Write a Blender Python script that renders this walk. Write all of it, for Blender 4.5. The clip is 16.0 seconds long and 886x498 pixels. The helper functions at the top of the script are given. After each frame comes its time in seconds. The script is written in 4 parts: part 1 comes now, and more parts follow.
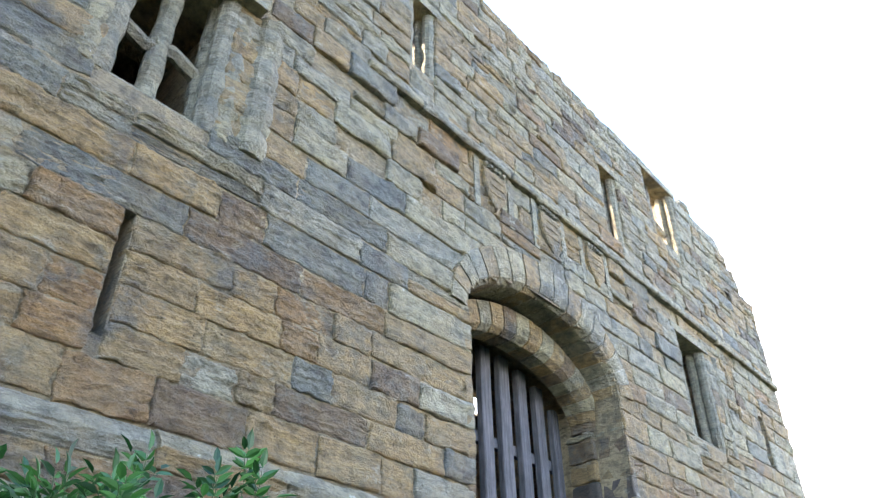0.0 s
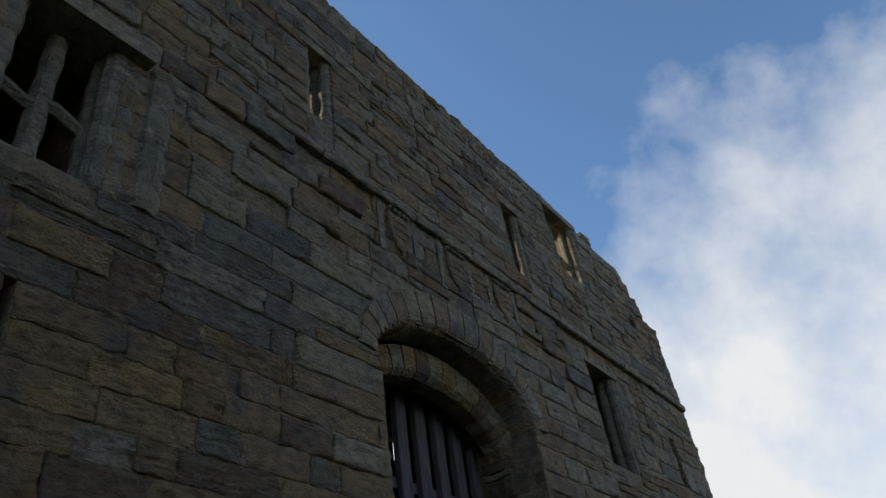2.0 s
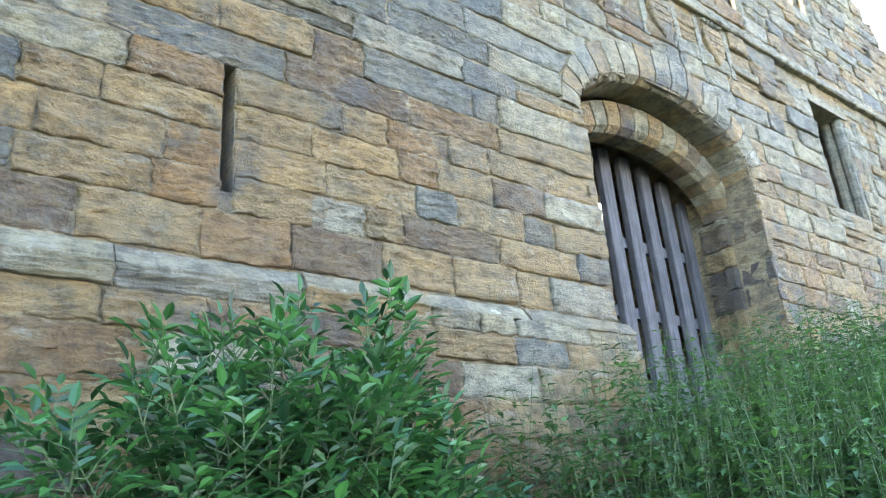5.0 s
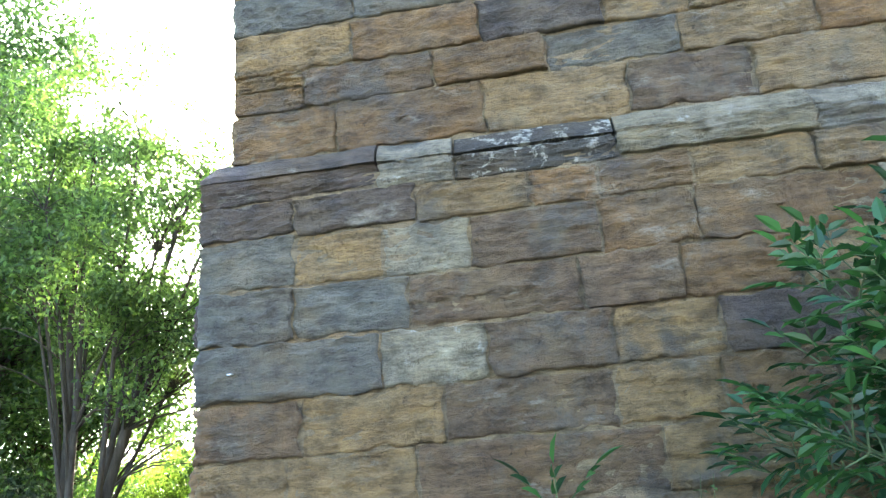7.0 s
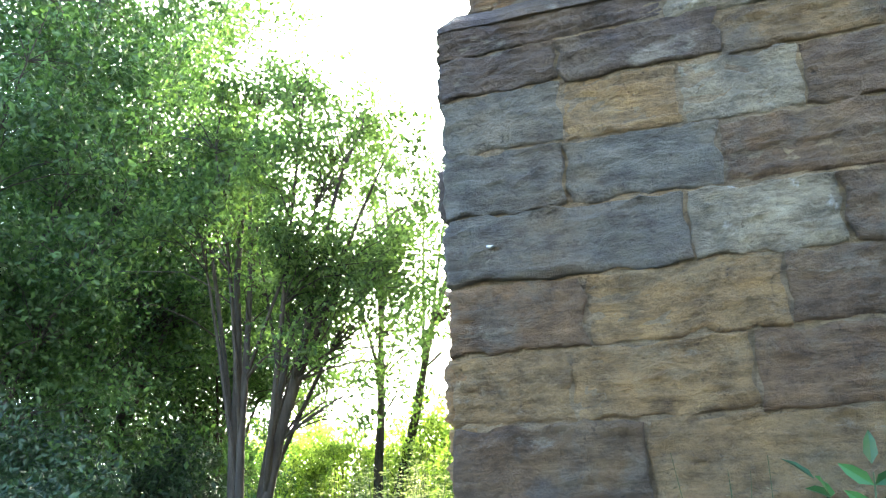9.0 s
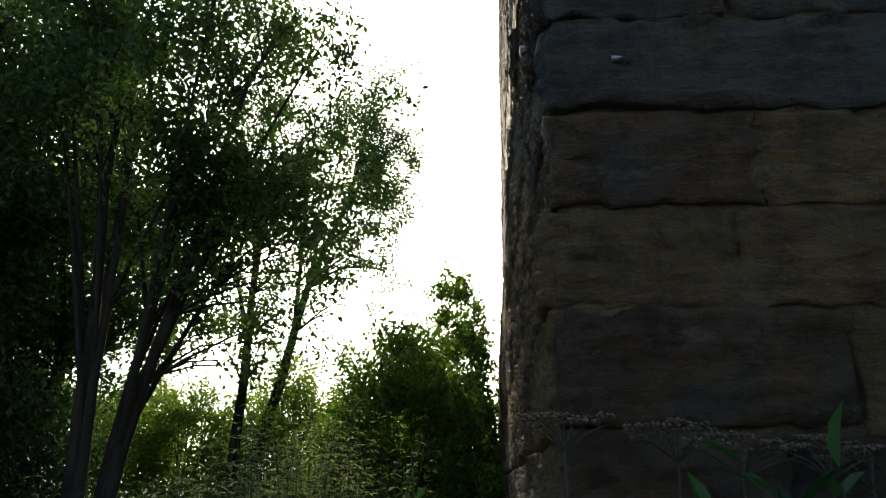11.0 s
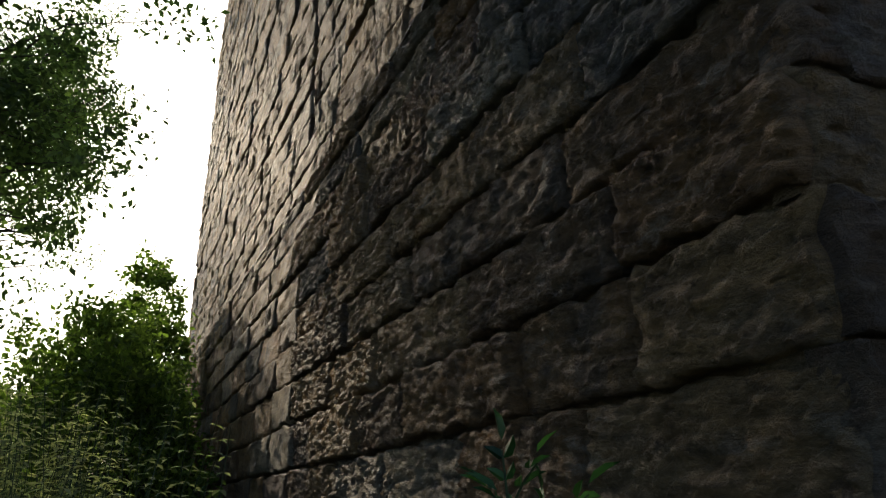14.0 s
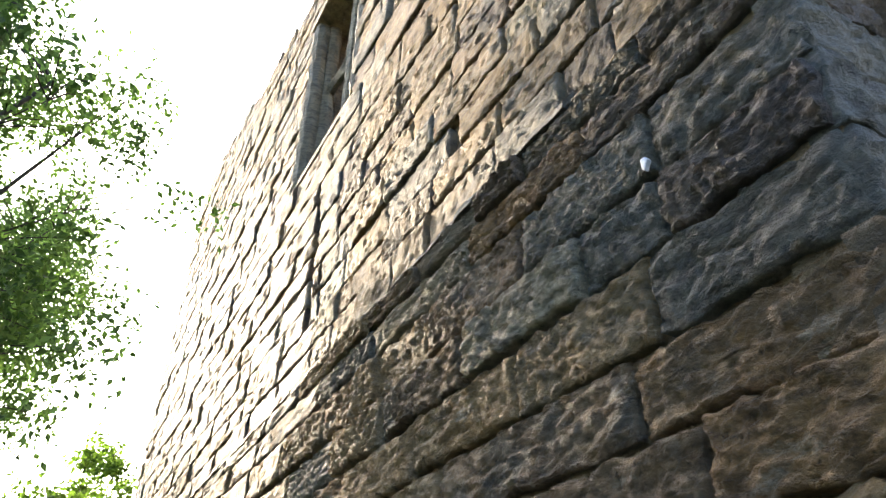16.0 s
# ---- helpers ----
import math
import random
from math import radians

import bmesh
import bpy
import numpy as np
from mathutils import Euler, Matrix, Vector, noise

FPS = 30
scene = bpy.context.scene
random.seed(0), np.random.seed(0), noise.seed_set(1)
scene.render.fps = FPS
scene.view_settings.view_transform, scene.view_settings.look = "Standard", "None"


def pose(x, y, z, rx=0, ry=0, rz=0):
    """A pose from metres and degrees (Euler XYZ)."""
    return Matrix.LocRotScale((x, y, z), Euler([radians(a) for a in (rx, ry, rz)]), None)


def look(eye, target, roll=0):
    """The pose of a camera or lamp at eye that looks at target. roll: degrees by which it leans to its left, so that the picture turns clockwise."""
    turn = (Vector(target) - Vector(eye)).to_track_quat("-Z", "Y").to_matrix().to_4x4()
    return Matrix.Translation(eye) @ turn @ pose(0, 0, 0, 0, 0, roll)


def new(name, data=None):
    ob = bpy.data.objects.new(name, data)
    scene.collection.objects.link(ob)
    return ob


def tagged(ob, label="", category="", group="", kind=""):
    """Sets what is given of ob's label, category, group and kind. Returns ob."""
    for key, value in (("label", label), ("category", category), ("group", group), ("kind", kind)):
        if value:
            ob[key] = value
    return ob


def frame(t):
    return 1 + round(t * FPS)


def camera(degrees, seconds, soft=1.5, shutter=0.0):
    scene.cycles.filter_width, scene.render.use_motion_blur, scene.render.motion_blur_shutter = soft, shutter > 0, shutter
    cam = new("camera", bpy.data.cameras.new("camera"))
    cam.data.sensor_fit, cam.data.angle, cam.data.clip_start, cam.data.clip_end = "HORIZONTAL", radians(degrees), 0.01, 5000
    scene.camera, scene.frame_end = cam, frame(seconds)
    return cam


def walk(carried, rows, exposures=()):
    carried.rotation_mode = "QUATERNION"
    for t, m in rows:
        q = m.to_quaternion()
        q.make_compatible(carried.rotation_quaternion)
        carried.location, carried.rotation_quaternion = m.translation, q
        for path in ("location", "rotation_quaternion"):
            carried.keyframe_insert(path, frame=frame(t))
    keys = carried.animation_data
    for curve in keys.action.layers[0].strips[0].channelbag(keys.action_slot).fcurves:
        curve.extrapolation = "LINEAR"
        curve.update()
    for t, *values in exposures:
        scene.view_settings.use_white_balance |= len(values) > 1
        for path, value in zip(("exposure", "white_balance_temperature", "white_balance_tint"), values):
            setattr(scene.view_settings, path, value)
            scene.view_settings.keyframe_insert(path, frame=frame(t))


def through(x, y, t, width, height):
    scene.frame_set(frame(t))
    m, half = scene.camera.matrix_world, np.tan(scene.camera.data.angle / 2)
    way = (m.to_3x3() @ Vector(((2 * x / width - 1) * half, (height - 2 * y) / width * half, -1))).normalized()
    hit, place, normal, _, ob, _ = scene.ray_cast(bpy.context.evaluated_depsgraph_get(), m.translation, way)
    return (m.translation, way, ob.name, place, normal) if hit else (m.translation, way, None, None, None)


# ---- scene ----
cam = camera(62.3, 16.0, soft=1.2)
PATH = [
    (0, (0.108, -0.022, 1.498), (-0.647, 0.849, 2.294), -0.7),
    (0.5, (0.129, 0.008, 1.501), (-0.545, 0.937, 2.303), -3.3),
    (1, (0.13, 0.015, 1.494), (-0.467, 0.959, 2.338), -6.0),
    (1.5, (0.174, 0.013, 1.489), (-0.402, 0.957, 2.348), -7.7),
    (2, (0.166, 0.01, 1.505), (-0.426, 0.953, 2.353), -9.2),
    (2.5, (0.121, 0.039, 1.484), (-0.552, 1.031, 2.207), -8.5),
    (3, (0.091, 0.056, 1.451), (-0.657, 1.079, 2.046), -7.8),
    (3.2, (0.077, 0.086, 1.444), (-0.704, 1.107, 1.998), -7.4),
    (5.3, (-0.063, -0.017, 1.55), (-1.163, 0.698, 2.038), -4.8),
    (5.5, (-0.09, -0.062, 1.542), (-1.25, 0.554, 2.027), -4.9),
    (6, (-0.177, -0.164, 1.498), (-1.451, 0.181, 1.963), -5.0),
    (6.5, (-0.32, -0.308, 1.452), (-1.645, -0.243, 1.898), -5.1),
    (7, (-0.475, -0.568, 1.327), (-1.794, -0.729, 1.766), -4.7),
    (7.5, (-0.655, -0.795, 1.237), (-1.946, -1.115, 1.675), -3.7),
    (8, (-0.862, -1.022, 1.169), (-2.135, -1.416, 1.6), -3.2),
    (8.2, (-0.919, -1.118, 1.139), (-2.189, -1.523, 1.569), -2.7),
    (10.3, (-1.857, -2.178, 0.9), (-3.164, -2.423, 1.338), -0.8),
    (10.5, (-1.934, -2.263, 0.915), (-3.256, -2.487, 1.319), -0.8),
    (11, (-2.185, -2.497, 0.829), (-3.514, -2.586, 1.259), 0.5),
    (11.5, (-2.448, -2.677, 0.81), (-3.776, -2.618, 1.249), 1.9),
    (12, (-2.567, -2.916, 0.775), (-3.874, -2.694, 1.224), 1.7),
    (12.5, (-2.7, -3.089, 0.744), (-3.965, -2.726, 1.22), 1.1),
    (13, (-2.872, -3.195, 0.737), (-4.115, -2.758, 1.211), -0.3),
    (13.5, (-2.973, -3.392, 0.71), (-4.198, -2.904, 1.181), -1.0),
    (14, (-3.175, -3.524, 0.674), (-4.374, -2.977, 1.147), -0.4),
    (14.5, (-3.349, -3.545, 0.667), (-4.51, -2.956, 1.183), -0.4),
    (15, (-3.392, -3.618, 0.686), (-4.504, -3.013, 1.282), 0.2),
    (15.5, (-3.359, -3.748, 0.757), (-4.421, -3.151, 1.445), 0.8),
    (16, (-3.335, -3.858, 0.807), (-4.353, -3.303, 1.591), 0.4),
]
EXPOSURES = [(0.0, 3.15, 7000, 10), (0.4, 2.35, 7000, 10), (1.0, 0.9, 6900, 10), (1.5, 0.0, 6900, 8), (2.0, -0.3, 6900, 8), (2.5, -0.35, 6900, 8),
             (3.0, 0.05, 7000, 8), (3.2, 0.3, 7000, 8), (5.3, 3.75, 7000, 6), (7.0, 3.2, 6900, 6), (8.2, 3.1, 6700, 6), (10.3, 1.6, 6800, 6),
             (11.0, -0.55, 6800, 8), (11.5, -1.2, 6900, 10), (12.0, -2.1, 7000, 10), (13.5, -1.75, 6900, 10), (14.0, -0.75, 6900, 10), (14.5, 0.35, 6900, 10), (15.0, 1.7, 6900, 10),
             (15.5, 2.1, 6900, 10), (16.0, 1.75, 6900, 10)]
walk(cam, [(t, look(e, g, r)) for t, e, g, r in PATH], EXPOSURES)

# ---- world and sun ----
SUN_WAY = Vector((-0.888, -0.185, 0.42)).normalized()
world = bpy.data.worlds.new("sky")
scene.world = world
world.use_nodes = True
wt = world.node_tree
bg = wt.nodes["Background"]
sky = wt.nodes.new("ShaderNodeTexSky")
sky.sky_type, sky.sun_disc = "NISHITA", False
sky.sun_elevation = math.asin(SUN_WAY.z)
sky.sun_rotation = math.atan2(SUN_WAY.x, SUN_WAY.y)
sky.air_density, sky.dust_density, sky.ozone_density = 1.0, 0.5, 4.0


def world_node(kind, **values):
    """A node of the sky's tree; numbers in values set its inputs by place (i0, i1, ...)."""
    node = wt.nodes.new(kind)
    for key, v in values.items():
        node.inputs[int(key[1:])].default_value = v
    return node


way = wt.nodes.new("ShaderNodeTexCoord").outputs["Generated"]
sep = world_node("ShaderNodeSeparateXYZ")
wt.links.new(way, sep.inputs[0])
# cumulus that thickens towards the horizon and the north
cn = wt.nodes.new("ShaderNodeTexNoise")
cn.inputs["Scale"].default_value, cn.inputs["Detail"].default_value, cn.inputs["Roughness"].default_value = 3.0, 10.0, 0.56
wt.links.new(way, cn.inputs["Vector"])
low = world_node("ShaderNodeMapRange", i1=0.85, i2=0.2, i3=-0.3, i4=0.2)
wt.links.new(sep.outputs[2], low.inputs[0])
north = world_node("ShaderNodeMath", i1=0.16)
north.operation = "MULTIPLY"
wt.links.new(sep.outputs[1], north.inputs[0])
add = world_node("ShaderNodeMath")
wt.links.new(cn.outputs[0], add.inputs[0])
wt.links.new(low.outputs[0], add.inputs[1])
add2 = world_node("ShaderNodeMath")
wt.links.new(add.outputs[0], add2.inputs[0])
wt.links.new(north.outputs[0], add2.inputs[1])
cr = wt.nodes.new("ShaderNodeValToRGB")
cr.color_ramp.elements[0].position, cr.color_ramp.elements[1].position = 0.5, 0.78
wt.links.new(add2.outputs[0], cr.inputs[0])
# bright haze round the sun
dot = wt.nodes.new("ShaderNodeVectorMath")
dot.operation = "DOT_PRODUCT"
dot.inputs[1].default_value = SUN_WAY
wt.links.new(way, dot.inputs[0])
haze = world_node("ShaderNodeMapRange", i1=0.72, i2=0.94)
wt.links.new(dot.outputs["Value"], haze.inputs[0])
glow = world_node("ShaderNodeMapRange", i1=0.7, i2=1.0)
wt.links.new(dot.outputs["Value"], glow.inputs[0])
cover = world_node("ShaderNodeMath")
cover.operation = "MAXIMUM"
wt.links.new(cr.outputs[0], cover.inputs[0])
wt.links.new(haze.outputs[0], cover.inputs[1])
shade = wt.nodes.new("ShaderNodeMix")
shade.data_type = "RGBA"
shade.inputs["A"].default_value, shade.inputs["B"].default_value = (6.6, 6.9, 7.5, 1), (46, 43, 39, 1)
wt.links.new(glow.outputs[0], shade.inputs["Factor"])
mix = wt.nodes.new("ShaderNodeMix")
mix.data_type = "RGBA"
wt.links.new(cover.outputs[0], mix.inputs["Factor"])
clear_air = wt.nodes.new("ShaderNodeMix")
clear_air.data_type, clear_air.blend_type = "RGBA", "MULTIPLY"
clear_air.inputs["Factor"].default_value, clear_air.inputs["B"].default_value = 1.0, (1.5, 1.66, 1.74, 1)
wt.links.new(sky.outputs[0], clear_air.inputs["A"])
wt.links.new(clear_air.outputs["Result"], mix.inputs["A"])
wt.links.new(shade.outputs["Result"], mix.inputs["B"])
wt.links.new(mix.outputs["Result"], bg.inputs[0])
bg.inputs[1].default_value = 0.15

sun = new("sun", bpy.data.lights.new("sun", "SUN"))
sun.data.energy, sun.data.angle, sun.data.color = 5.0, radians(0.6), (1.0, 0.86, 0.68)
sun.matrix_world = look(SUN_WAY * 60, (0, 0, 0))


# ---- materials ----
def nodes_of(name):
    m = bpy.data.materials.new(name)
    m.use_nodes = True
    return m, m.node_tree.nodes, m.node_tree.links, m.node_tree.nodes["Principled BSDF"]


def noise_node(n, l, coord, scale, detail=4.0, rough=0.6, stretch=None):
    t = n.new("ShaderNodeTexNoise")
    t.inputs["Scale"].default_value, t.inputs["Detail"].default_value, t.inputs["Roughness"].default_value = scale, detail, rough
    if stretch:
        mp = n.new("ShaderNodeMapping")
        mp.inputs["Scale"].default_value = stretch
        l.new(coord, mp.inputs[0])
        coord = mp.outputs[0]
    l.new(coord, t.inputs["Vector"])
    return t.outputs[0]


def ramp_node(n, l, fac, stops):
    r = n.new("ShaderNodeValToRGB")
    while len(r.color_ramp.elements) < len(stops):
        r.color_ramp.elements.new(0.5)
    for e, (p, c) in zip(r.color_ramp.elements, stops):
        e.position, e.color = p, (*c, 1)
    l.new(fac, r.inputs[0])
    return r.outputs[0]


def mix_node(n, l, fac, a, b, mode="MIX"):
    m = n.new("ShaderNodeMix")
    m.data_type, m.blend_type = "RGBA", mode
    for key, v in (("Factor", fac), ("A", a), ("B", b)):
        if isinstance(v, (int, float)):
            m.inputs[key].default_value = v
        elif isinstance(v, tuple):
            m.inputs[key].default_value = (*v, 1)
        else:
            l.new(v, m.inputs[key])
    return m.outputs["Result"]


def stone_material(name, dark, light, stain, lichen=0.0, bump=1.0):
    """Weathered sandstone: bedding streaks, grain, stains and lichen, with a tone of its own for each block."""
    m, n, l, b = nodes_of(name)
    pos = n.new("ShaderNodeNewGeometry")
    rnd = n.new("ShaderNodeObjectInfo").outputs["Random"]
    isl = pos.outputs["Random Per Island"]
    p = pos.outputs["Position"]
    tone = n.new("ShaderNodeMath")
    tone.operation = "ADD"
    l.new(rnd, tone.inputs[0])
    l.new(isl, tone.inputs[1])
    frac = n.new("ShaderNodeMath")
    frac.operation = "FRACT"
    l.new(tone.outputs[0], frac.inputs[0])
    big = noise_node(n, l, p, 4.5, 6, 0.72)
    bed = noise_node(n, l, p, 6.0, 8, 0.74, (1.0, 1.0, 7.0))
    grain = noise_node(n, l, p, 70.0, 4, 0.7)
    pits = noise_node(n, l, p, 22.0, 8, 0.74)
    c = ramp_node(n, l, big, [(0.3, dark), (0.68, light)])
    streak = ramp_node(n, l, bed, [(0.36, (0.42, 0.4, 0.39)), (0.52, (1, 1, 1)), (0.75, (1.18, 1.14, 1.05))])
    c = mix_node(n, l, 0.8, c, streak, "MULTIPLY")
    own = ramp_node(n, l, frac.outputs[0], [(0.0, (0.76, 0.77, 0.79)), (0.5, (1.0, 0.99, 0.97)), (1.0, (1.2, 1.16, 1.06))])
    c = mix_node(n, l, 1.0, c, own, "MULTIPLY")
    wash = ramp_node(n, l, noise_node(n, l, p, 1.5, 8, 0.68), [(0.4, (0.1, 0.1, 0.1)), (0.66, (0.5, 0.5, 0.5))])
    hue = ramp_node(n, l, noise_node(n, l, p, 0.9, 5, 0.6), [(0.38, (0.36, 0.25, 0.125)), (0.6, (0.31, 0.26, 0.17))])
    c = mix_node(n, l, wash, c, hue)
    st = ramp_node(n, l, noise_node(n, l, p, 2.6, 8, 0.72), [(0.5, (0, 0, 0)), (0.6, (1, 1, 1))])
    sf = n.new("ShaderNodeMath")
    sf.operation = "MULTIPLY"
    l.new(st, sf.inputs[0])
    sf.inputs[1].default_value = 0.55
    c = mix_node(n, l, sf.outputs[0], c, stain)
    c = mix_node(n, l, 0.16, c, ramp_node(n, l, grain, [(0.25, (0.6, 0.6, 0.6)), (0.7, (1.2, 1.2, 1.2))]), "MULTIPLY")
    # pits darkened in the colour, for dirt and for shade the bump lacks
    pit_dirt_shade = ramp_node(n, l, pits, [(0.32, (0.22, 0.2, 0.18)), (0.41, (0.95, 0.94, 0.93)), (0.65, (1.06, 1.05, 1.02))])
    c = mix_node(n, l, 0.8, c, pit_dirt_shade, "MULTIPLY")
    if lichen:
        lf = ramp_node(n, l, noise_node(n, l, p, 9.0, 6, 0.7), [(0.66 - 0.2 * lichen, (0, 0, 0)), (0.72 - 0.2 * lichen, (1, 1, 1))])
        c = mix_node(n, l, lf, c, (0.62, 0.62, 0.58))
    blotch = ramp_node(n, l, noise_node(n, l, p, 6.5, 6, 0.7, (1.0, 1.0, 1.6)), [(0.36, (0.5, 0.49, 0.48)), (0.5, (1, 1, 1)), (0.66, (1.3, 1.27, 1.2))])
    c = mix_node(n, l, 0.85, c, blotch, "MULTIPLY")
    soot = ramp_node(n, l, noise_node(n, l, p, 1.3, 7, 0.66), [(0.56, (0, 0, 0)), (0.66, (0.62, 0.62, 0.62))])
    c = mix_node(n, l, soot, c, (0.1, 0.098, 0.1))
    pale = ramp_node(n, l, noise_node(n, l, p, 2.4, 8, 0.7, (1.0, 1.0, 2.2)), [(0.59, (0, 0, 0)), (0.68, (0.6, 0.6, 0.6))])
    c = mix_node(n, l, pale, c, (0.52, 0.5, 0.44))
    c = mix_node(n, l, 1.0, c, (0.74, 0.695, 0.63), "MULTIPLY")
    l.new(c, b.inputs["Base Color"])
    b.inputs["Roughness"].default_value = 0.68
    b.inputs["Specular IOR Level"].default_value = 0.45
    h = mix_node(n, l, 0.66, bed, pits)
    h = mix_node(n, l, 0.3, h, noise_node(n, l, p, 46.0, 5, 0.7))
    h = mix_node(n, l, 0.1, h, grain)
    bp = n.new("ShaderNodeBump")
    bp.inputs["Strength"].default_value, bp.inputs["Distance"].default_value = 1.0 * bump, 0.16
    l.new(h, bp.inputs["Height"])
    l.new(bp.outputs[0], b.inputs["Normal"])
    return m


TAN = stone_material("tan_sandstone", (0.27, 0.175, 0.08), (0.48, 0.34, 0.175), (0.32, 0.265, 0.17))
OCHRE = stone_material("ochre_sandstone", (0.2, 0.11, 0.045), (0.4, 0.235, 0.1), (0.27, 0.2, 0.13))
BROWN = stone_material("brown_sandstone", (0.12, 0.076, 0.048), (0.27, 0.175, 0.11), (0.2, 0.19, 0.165))
GREY = stone_material("grey_sandstone", (0.27, 0.27, 0.24), (0.5, 0.49, 0.42), (0.24, 0.23, 0.19), 0.1)
GREEN = stone_material("greenish_grey_sandstone", (0.28, 0.265, 0.2), (0.5, 0.46, 0.34), (0.27, 0.25, 0.2), 0.12)
BLUE = stone_material("blue_grey_sandstone", (0.1, 0.113, 0.122), (0.24, 0.26, 0.26), (0.19, 0.2, 0.19))
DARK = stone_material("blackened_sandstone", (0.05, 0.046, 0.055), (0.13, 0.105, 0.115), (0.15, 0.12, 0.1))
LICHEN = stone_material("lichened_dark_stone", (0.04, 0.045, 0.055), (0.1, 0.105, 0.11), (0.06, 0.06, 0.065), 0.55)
MORTAR = stone_material("weathered_mortar", (0.27, 0.21, 0.14), (0.5, 0.42, 0.3), (0.22, 0.17, 0.11))
STONES = [TAN, OCHRE, BROWN, GREY, GREEN, BLUE, DARK, LICHEN]


def leaf_material(name, dark, light, gloss=0.45, through=0.4):
    m, n, l, b = nodes_of(name)
    g = n.new("ShaderNodeNewGeometry")
    c = ramp_node(n, l, g.outputs["Random Per Island"], [(0.0, dark), (0.75, light), (1.0, tuple(1.5 * v for v in light))])
    c = mix_node(n, l, 0.5, c, ramp_node(n, l, noise_node(n, l, g.outputs["Position"], 2.2), [(0.35, (0.6, 0.65, 0.6)), (0.65, (1.25, 1.2, 1.0))]), "MULTIPLY")
    l.new(c, b.inputs["Base Color"])
    b.inputs["Roughness"].default_value = gloss
    t = n.new("ShaderNodeBsdfTranslucent")
    l.new(mix_node(n, l, 1.0, c, (1.25, 1.42, 0.8), "MULTIPLY"), t.inputs[0])
    s = n.new("ShaderNodeMixShader")
    s.inputs[0].default_value = through
    l.new(b.outputs[0], s.inputs[1])
    l.new(t.outputs[0], s.inputs[2])
    l.new(s.outputs[0], n["Material Output"].inputs[0])
    return m


def rough_material(name, dark, light, scale, stretch=None, rough=0.9, bump=0.6):
    m, n, l, b = nodes_of(name)
    p = n.new("ShaderNodeNewGeometry").outputs["Position"]
    a = noise_node(n, l, p, scale, 6, 0.65, stretch)
    f = noise_node(n, l, p, scale * 0.15, 3)
    c = ramp_node(n, l, a, [(0.3, dark), (0.7, light)])
    c = mix_node(n, l, 0.7, c, ramp_node(n, l, f, [(0.3, (0.6, 0.6, 0.6)), (0.7, (1.25, 1.25, 1.25))]), "MULTIPLY")
    l.new(c, b.inputs["Base Color"])
    b.inputs["Roughness"].default_value = rough
    bp = n.new("ShaderNodeBump")
    bp.inputs["Strength"].default_value, bp.inputs["Distance"].default_value = bump, 0.02
    l.new(a, bp.inputs["Height"])
    l.new(bp.outputs[0], b.inputs["Normal"])
    return m


ELDER = leaf_material("elder_leaf", (0.008, 0.032, 0.012), (0.042, 0.115, 0.034), 0.38)
TREE_LEAF = leaf_material("tree_leaf", (0.04, 0.075, 0.026), (0.105, 0.17, 0.062), 0.5, 0.6)
DARK_LEAF = leaf_material("dark_tree_leaf", (0.024, 0.058, 0.018), (0.066, 0.125, 0.04), 0.5, 0.42)
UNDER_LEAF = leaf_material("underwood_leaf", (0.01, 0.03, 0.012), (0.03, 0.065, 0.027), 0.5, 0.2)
SHRUB_LEAF = leaf_material("shrub_leaf", (0.055, 0.1, 0.02), (0.15, 0.225, 0.05), 0.4, 0.62)
HEDGE_LEAF = leaf_material("hedge_leaf", (0.1, 0.15, 0.035), (0.22, 0.29, 0.075), 0.45, 0.68)
WEED_LEAF = leaf_material("weed_leaf", (0.025, 0.06, 0.02), (0.07, 0.13, 0.04), 0.55, 0.4)
PALE_LEAF = leaf_material("pale_weed_leaf", (0.2, 0.22, 0.12), (0.36, 0.38, 0.24), 0.6, 0.65)
BARK = rough_material("bark", (0.02, 0.017, 0.012), (0.065, 0.055, 0.042), 14.0, (1, 1, 0.25))
STEM = rough_material("green_stem", (0.03, 0.05, 0.018), (0.075, 0.105, 0.04), 20.0)
OAK = rough_material("weathered_oak", (0.03, 0.026, 0.028), (0.12, 0.105, 0.11), 30.0, (1, 1, 0.06), 0.85)
SOIL = rough_material("grassy_soil", (0.02, 0.027, 0.01), (0.06, 0.072, 0.027), 9.0)
CHIP = rough_material("white_chip", (0.42, 0.44, 0.47), (0.6, 0.62, 0.65), 30.0, None, 0.35, 0.2)


# ---- mesh helpers ----
def mesh_object(name, verts, faces, material, parent=None, label="", smooth=False, slots=None):
    me = bpy.data.meshes.new(name)
    me.from_pydata([tuple(v) for v in verts], [], faces)
    for m in (material if isinstance(material, list) else [material]):
        me.materials.append(m)
    if slots is not None:
        me.polygons.foreach_set("material_index", slots)
    if smooth:
        me.polygons.foreach_set("use_smooth", [True] * len(me.polygons))
    me.update()
    ob = new(name, me)
    ob.parent = parent
    if label:
        tagged(ob, label)
    return ob


def empty(name, at, label, category, group="", kind=""):
    e = new(name)
    e.empty_display_size = 0.2
    e.location = at
    return tagged(e, label, category, group, kind)


